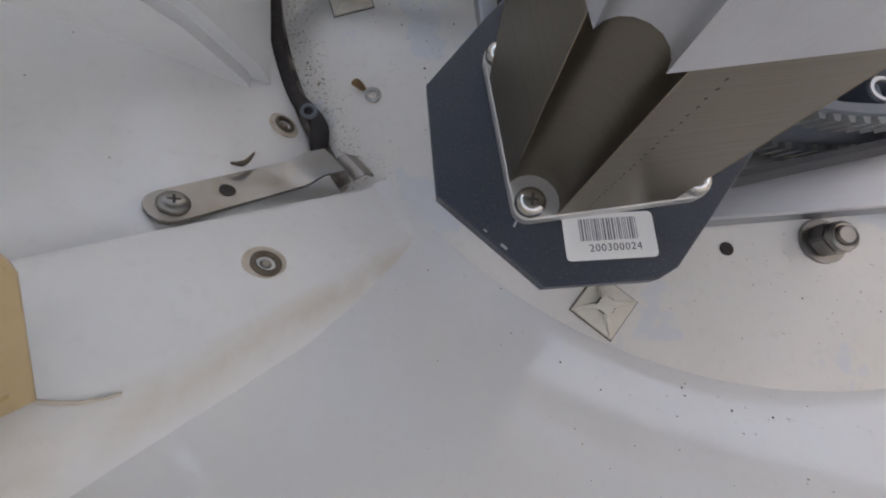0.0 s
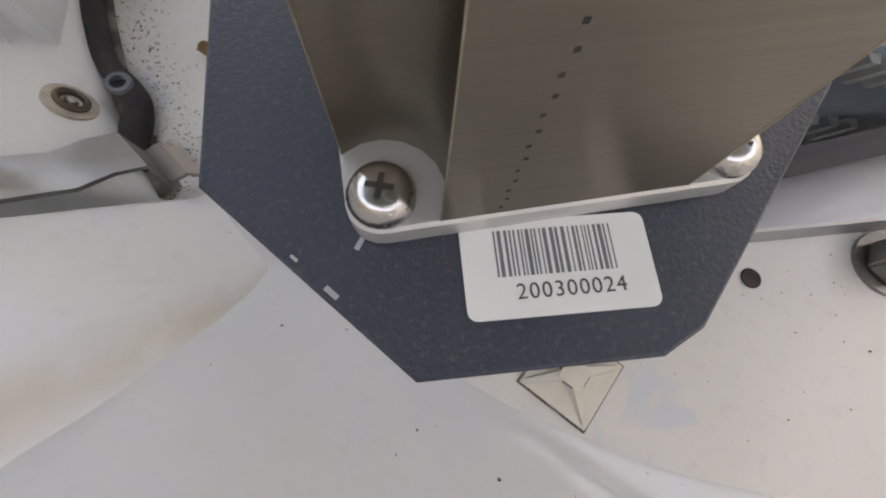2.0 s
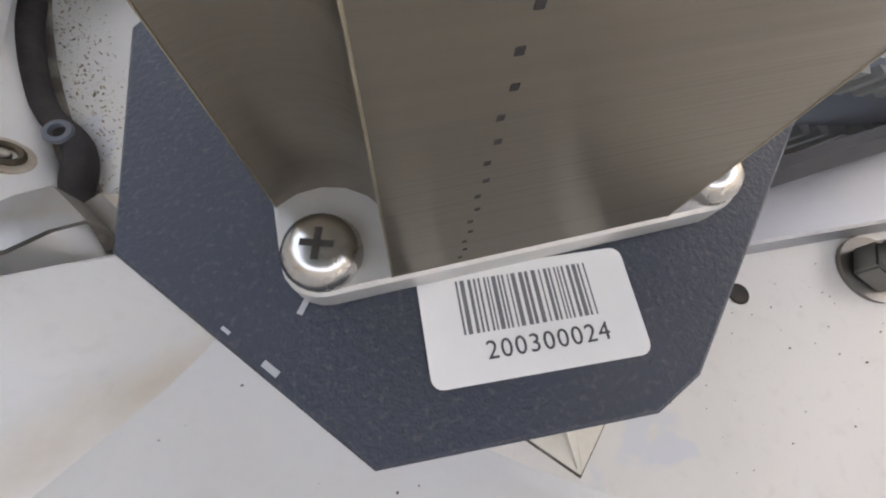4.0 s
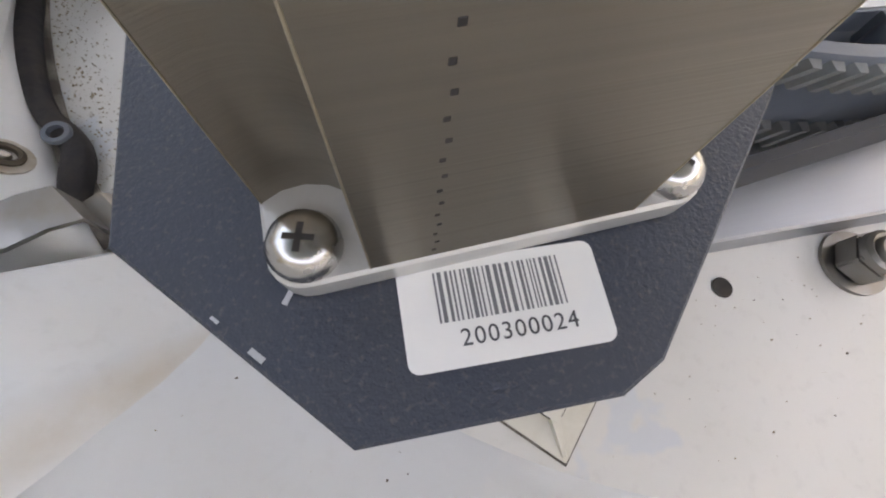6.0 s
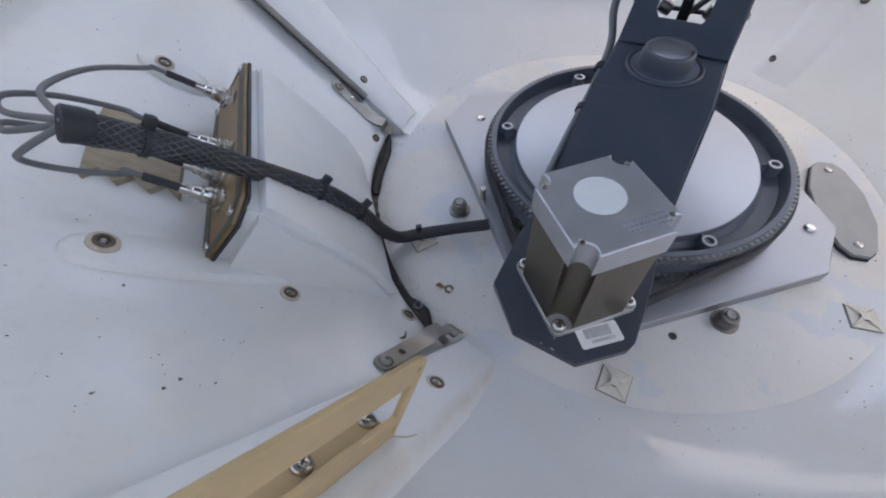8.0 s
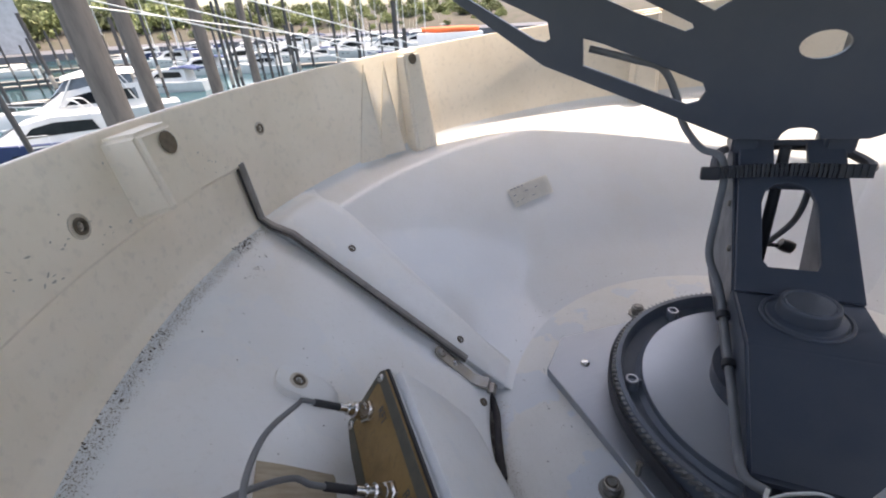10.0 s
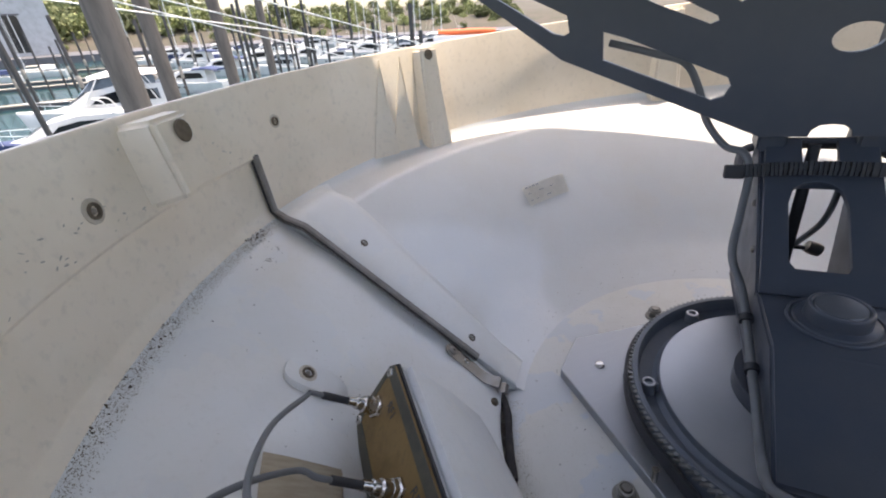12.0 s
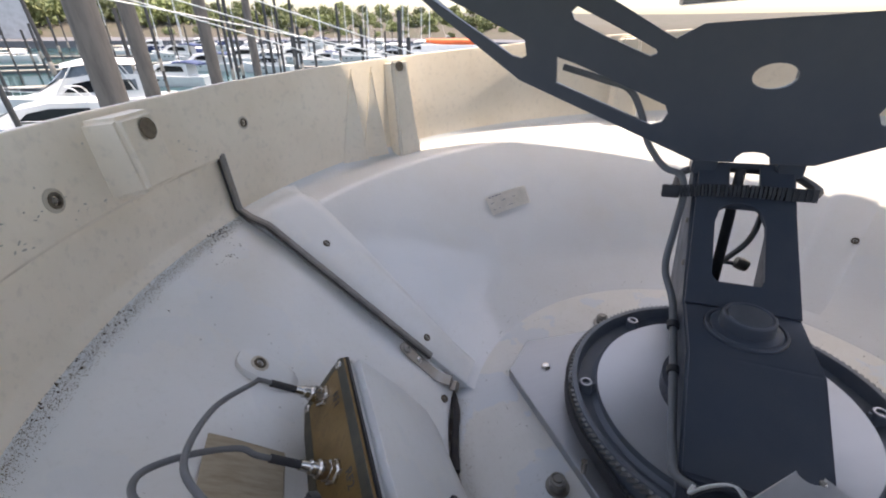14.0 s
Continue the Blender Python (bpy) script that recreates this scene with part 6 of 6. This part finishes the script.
def yacht(deg, d, heading, length=11.0, mast=14.0, navy=False):
    p = bearing(deg, d)
    t = thing("sailing_yacht", p, "white sailing yacht with a bare mast and furled sail", "boat", "moored boats", turn=FLAT)
    m = Matrix.Translation(p) @ Matrix.Rotation(radians(heading), 4, "Z")
    L, bm_, fr = length, length * 0.29, length * 0.10
    placed(t, hull_mesh(L, bm_, fr), "hull", HULLWHITE, t, m)
    z = fr * 1.1
    cab = placed(t, loft([(-L * 0.22, bm_ * 0.30, bm_ * 0.26, z, z + 0.55), (L * 0.1, bm_ * 0.28, bm_ * 0.22, z, z + 0.5), (L * 0.26, bm_ * 0.14, bm_ * 0.1, z, z + 0.2)]), "coachroof", HULLWHITE, t, m)
    for s in (-1, 1):
        b = B()
        vs = [b.verts.new((x, s * bm_ * 0.295, zz)) for x, zz in ((-L * 0.18, z + 0.18), (L * 0.1, z + 0.18), (L * 0.08, z + 0.36), (-L * 0.17, z + 0.38))]
        b.faces.new(vs)
        bmesh.ops.solidify(b, geom=list(b.faces), thickness=0.04)
        placed(t, b, "cabin_window", TINT, cab, m)
    b = B()
    cyl(b, (L * 0.08, 0, z), (L * 0.08, 0, z + mast), 0.09, 0.06, 10)
    ms = placed(t, b, "mast", SPAR, t, m)
    for f in (0.5, 0.78):
        placed(t, cyl(B(), (L * 0.08, -0.9, z + mast * f), (L * 0.08, 0.9, z + mast * f), 0.025, 0.025, 6), "spreader", SPAR, ms, m)
    b = B()
    for y in (-bm_ * 0.45, bm_ * 0.45):
        cyl(b, (L * 0.06, y, z), (L * 0.08, 0, z + mast), 0.012, 0.012, 5)
    for x in (-L * 0.48, L * 0.48):
        cyl(b, (x, 0, z), (L * 0.08, 0, z + mast), 0.012, 0.012, 5)
    placed(t, b, "rigging", WIRE, t, m)
    placed(t, tube(B(), [(L * 0.06, 0, z + 1.2), (-L * 0.18, 0, z + 1.22), (-L * 0.38, 0, z + 1.2)], [0.13, 0.2, 0.1], 10, 3), "boom_cover", NAVY if navy else CREAM, t, m)
    placed(t, loft([(-L * 0.34, bm_ * 0.34, bm_ * 0.28, z + 0.3, z + 1.25), (-L * 0.16, bm_ * 0.34, bm_ * 0.28, z + 0.3, z + 1.3)]), "spray_hood", NAVY if navy else SPAR, t, m)


def pile(deg, d, r, top, lean=0.0, wood=PILE):
    p = bearing(deg, d)
    t = thing("mooring_pile", p, "weathered dark timber mooring pile with a worn sleeve", "pile", "mooring piles", turn=FLAT)
    q = p + Vector((lean, 0, top))
    b = B()
    tube(b, [p + Vector((0, 0, -3)), p.lerp(q, 0.35), p.lerp(q, 0.7), q], [r * 1.06, r, r * 0.98, r * 0.93], 16, 4)
    part("timber", b, wood, t)
    part("sleeve", turned(B(), [(r * 1.04, -0.6), (r * 1.16, -0.55), (r * 1.16, 0.55), (r * 1.04, 0.6)], p.lerp(q, 0.42), q - p, 20), DECK, t)


pile(106.45, 7.2, 0.175, 12.0, -0.1)
pile(103.0, 11.0, 0.15, 12.0, -0.1)
pile(96.5, 13.0, 0.15, 12.0, -0.1)
pile(92.2, 22.0, 0.16, 12.0)
pile(114.4, 21.0, 0.095, 9.6, -0.4, DARKPILE)
pile(110.6, 60.0, 0.19, 10.5, -0.5, DARKPILE)
pile(94.4, 27.0, 0.09, 11.0, 0, DARKPILE)
pile(90.4, 30.0, 0.09, 11.0, 0, DARKPILE)
pile(89.2, 34.0, 0.09, 10.8, 0, DARKPILE)
pile(87.6, 32.0, 0.09, 11.0, 0, DARKPILE)
rnd = random.Random(15)
for k in range(44):
    pile(73 + 46 * (k + rnd.random()) / 44, rnd.uniform(40, 160), rnd.uniform(0.13, 0.22), rnd.uniform(7.0, 11.0), wood=DARKPILE)

cruiser(108.6, 56, 194, 15.0, label="white hardtop motor cruiser with smoked glass screens", hardtop=True)
cruiser(112.6, 43.5, 190, 12.0, navy=True, label="sports cruiser with a navy hull and white cabin")
cruiser(101.2, 82, 160, 12.0, bimini=True, label="white motor boat with a navy canvas canopy")
cruiser(102.2, 205, 185, 13.0, navy=True, label="small dark-hulled motor boat by the far bank")
cruiser(97.6, 108, 160, 12.0, bimini=True)
cruiser(94.0, 122, 200, 14.0)
cruiser(91.0, 100, 150, 11.5, hardtop=True)
cruiser(88.2, 128, 170, 13.0)
cruiser(85.1, 116, 190, 11.0, bimini=True, label="white motor boat under a navy canvas canopy")
cruiser(81.0, 125, 165, 15.0)
cruiser(76.5, 118, 160, 14.0, hardtop=True)
cruiser(70.3, 165, 178, 18.0, label="long white motor yacht with a low cabin")
rnd = random.Random(52)
for k in range(26):
    a, d = 70 + 32 * (k + rnd.random() * 0.8) / 26, rnd.uniform(135, 225)
    if k % 2:
        yacht(a, d, rnd.uniform(140, 200), rnd.uniform(10, 14), rnd.uniform(14, 20), navy=k % 4 == 1)
    else:
        cruiser(a, d, rnd.uniform(140, 200), rnd.uniform(10, 16), bimini=k % 4 == 0, hardtop=k % 4 == 2)
yacht(113.9, 158, 188, 14.0, 20)
yacht(117.0, 150, 184, 13.0, 18, navy=True)
yacht(105.2, 180, 178, 12.0, 17)
yacht(98.9, 150, 170, 12.0, 17, navy=True)
yacht(93.5, 140, 150, 11.0, 16)
yacht(84.2, 146, 190, 11.5, 18)
yacht(80.2, 130, 160, 12.0, 18)
yacht(78.3, 96, 165, 12.0, 18, navy=True)
yacht(74.0, 92, 175, 13.0, 19)
yacht(71.0, 126, 160, 11.5, 17)

for k, (a, d, ln, hd) in enumerate(((116, 33, 22, 14), (115, 86, 40, 12), (117, 120, 60, 10), (97, 128, 100, 8), (84, 106, 66, 170), (108, 165, 80, 5))):
    p = bearing(a, d)
    j = thing("jetty", p, "grey weathered timber floating jetty", "jetty", "jetties", turn=FLAT)
    mj = Matrix.Translation(p) @ Matrix.Rotation(radians(hd), 4, "Z")
    part("deck", box(B(), (-ln / 2, -1.0, 0.35), (ln / 2, 1.0, 0.55), 0.03, mj), DECK, j, smooth=0)
    part("float", box(B(), (-ln / 2, -0.8, -0.4), (ln / 2, 0.8, 0.35), 0.05, mj), ROOFMAT, j, smooth=0)

RAFT_AT = bearing(68.4, 100)
raft = thing("orange_raft", RAFT_AT, "long orange inflatable tubes stowed on a white pontoon", "boat", turn=FLAT)
mr = Matrix.Translation(RAFT_AT) @ Matrix.Rotation(radians(160), 4, "Z")
for y in (-1.1, 0.0, 1.1):
    placed(raft, tube(B(), [(-6.2, y, 5.9), (-2, y + 0.2, 6.0), (2, y, 5.95), (6.0, y - 0.2, 6.1)], [0.45, 0.6, 0.58, 0.4], 12, 4), "tube", ORANGE, raft, mr)
placed(raft, box(B(), (-7, -2.2, -2.6), (7, 2.2, 5.4), 0.1), "pontoon", HULLWHITE, raft, mr)

# guy lines that cross in front of the marina
lines = thing("guy_lines", bearing(100, 5, 6), "pale rigging lines running down past the rim", "rigging", turn=FLAT)
for a0, e0, a1, e1 in ((107.5, 2.6, 76.5, -2.9), (104.5, 2.6, 84.0, -3.4), (100.0, 2.6, 80.0, -3.0), (92.0, 2.8, 74.5, -2.4)):
    d0, d1 = 9.0, 12.0
    p = Vector((d0 * math.cos(radians(a0)) - 0.33, d0 * math.sin(radians(a0)), 0.34 + d0 * math.tan(radians(e0))))
    q = Vector((d1 * math.cos(radians(a1)) - 0.33, d1 * math.sin(radians(a1)), 0.34 + d1 * math.tan(radians(e1))))
    dv = q - p
    part("line", tube(B(), [p - dv * 0.6, p, q, q + dv * 0.4], 0.012, 6, 2), WIRE, lines)

# the mast platform that carries the radome
mount = thing("mast_platform", (0, 0, -0.03), "plain white platform on a post under the radome", "platform", kind="structure", turn=FLAT)
b = B()
turned(b, [(0, -0.025), (0.27, -0.025), (0.28, -0.035), (0.28, -0.075), (0.12, -0.10), (0.12, WATER_Z - 1), (0, WATER_Z - 1)], (0, 0, -0.012), (0, 0, 1), 48)
part("post", b, HULLWHITE, mount)
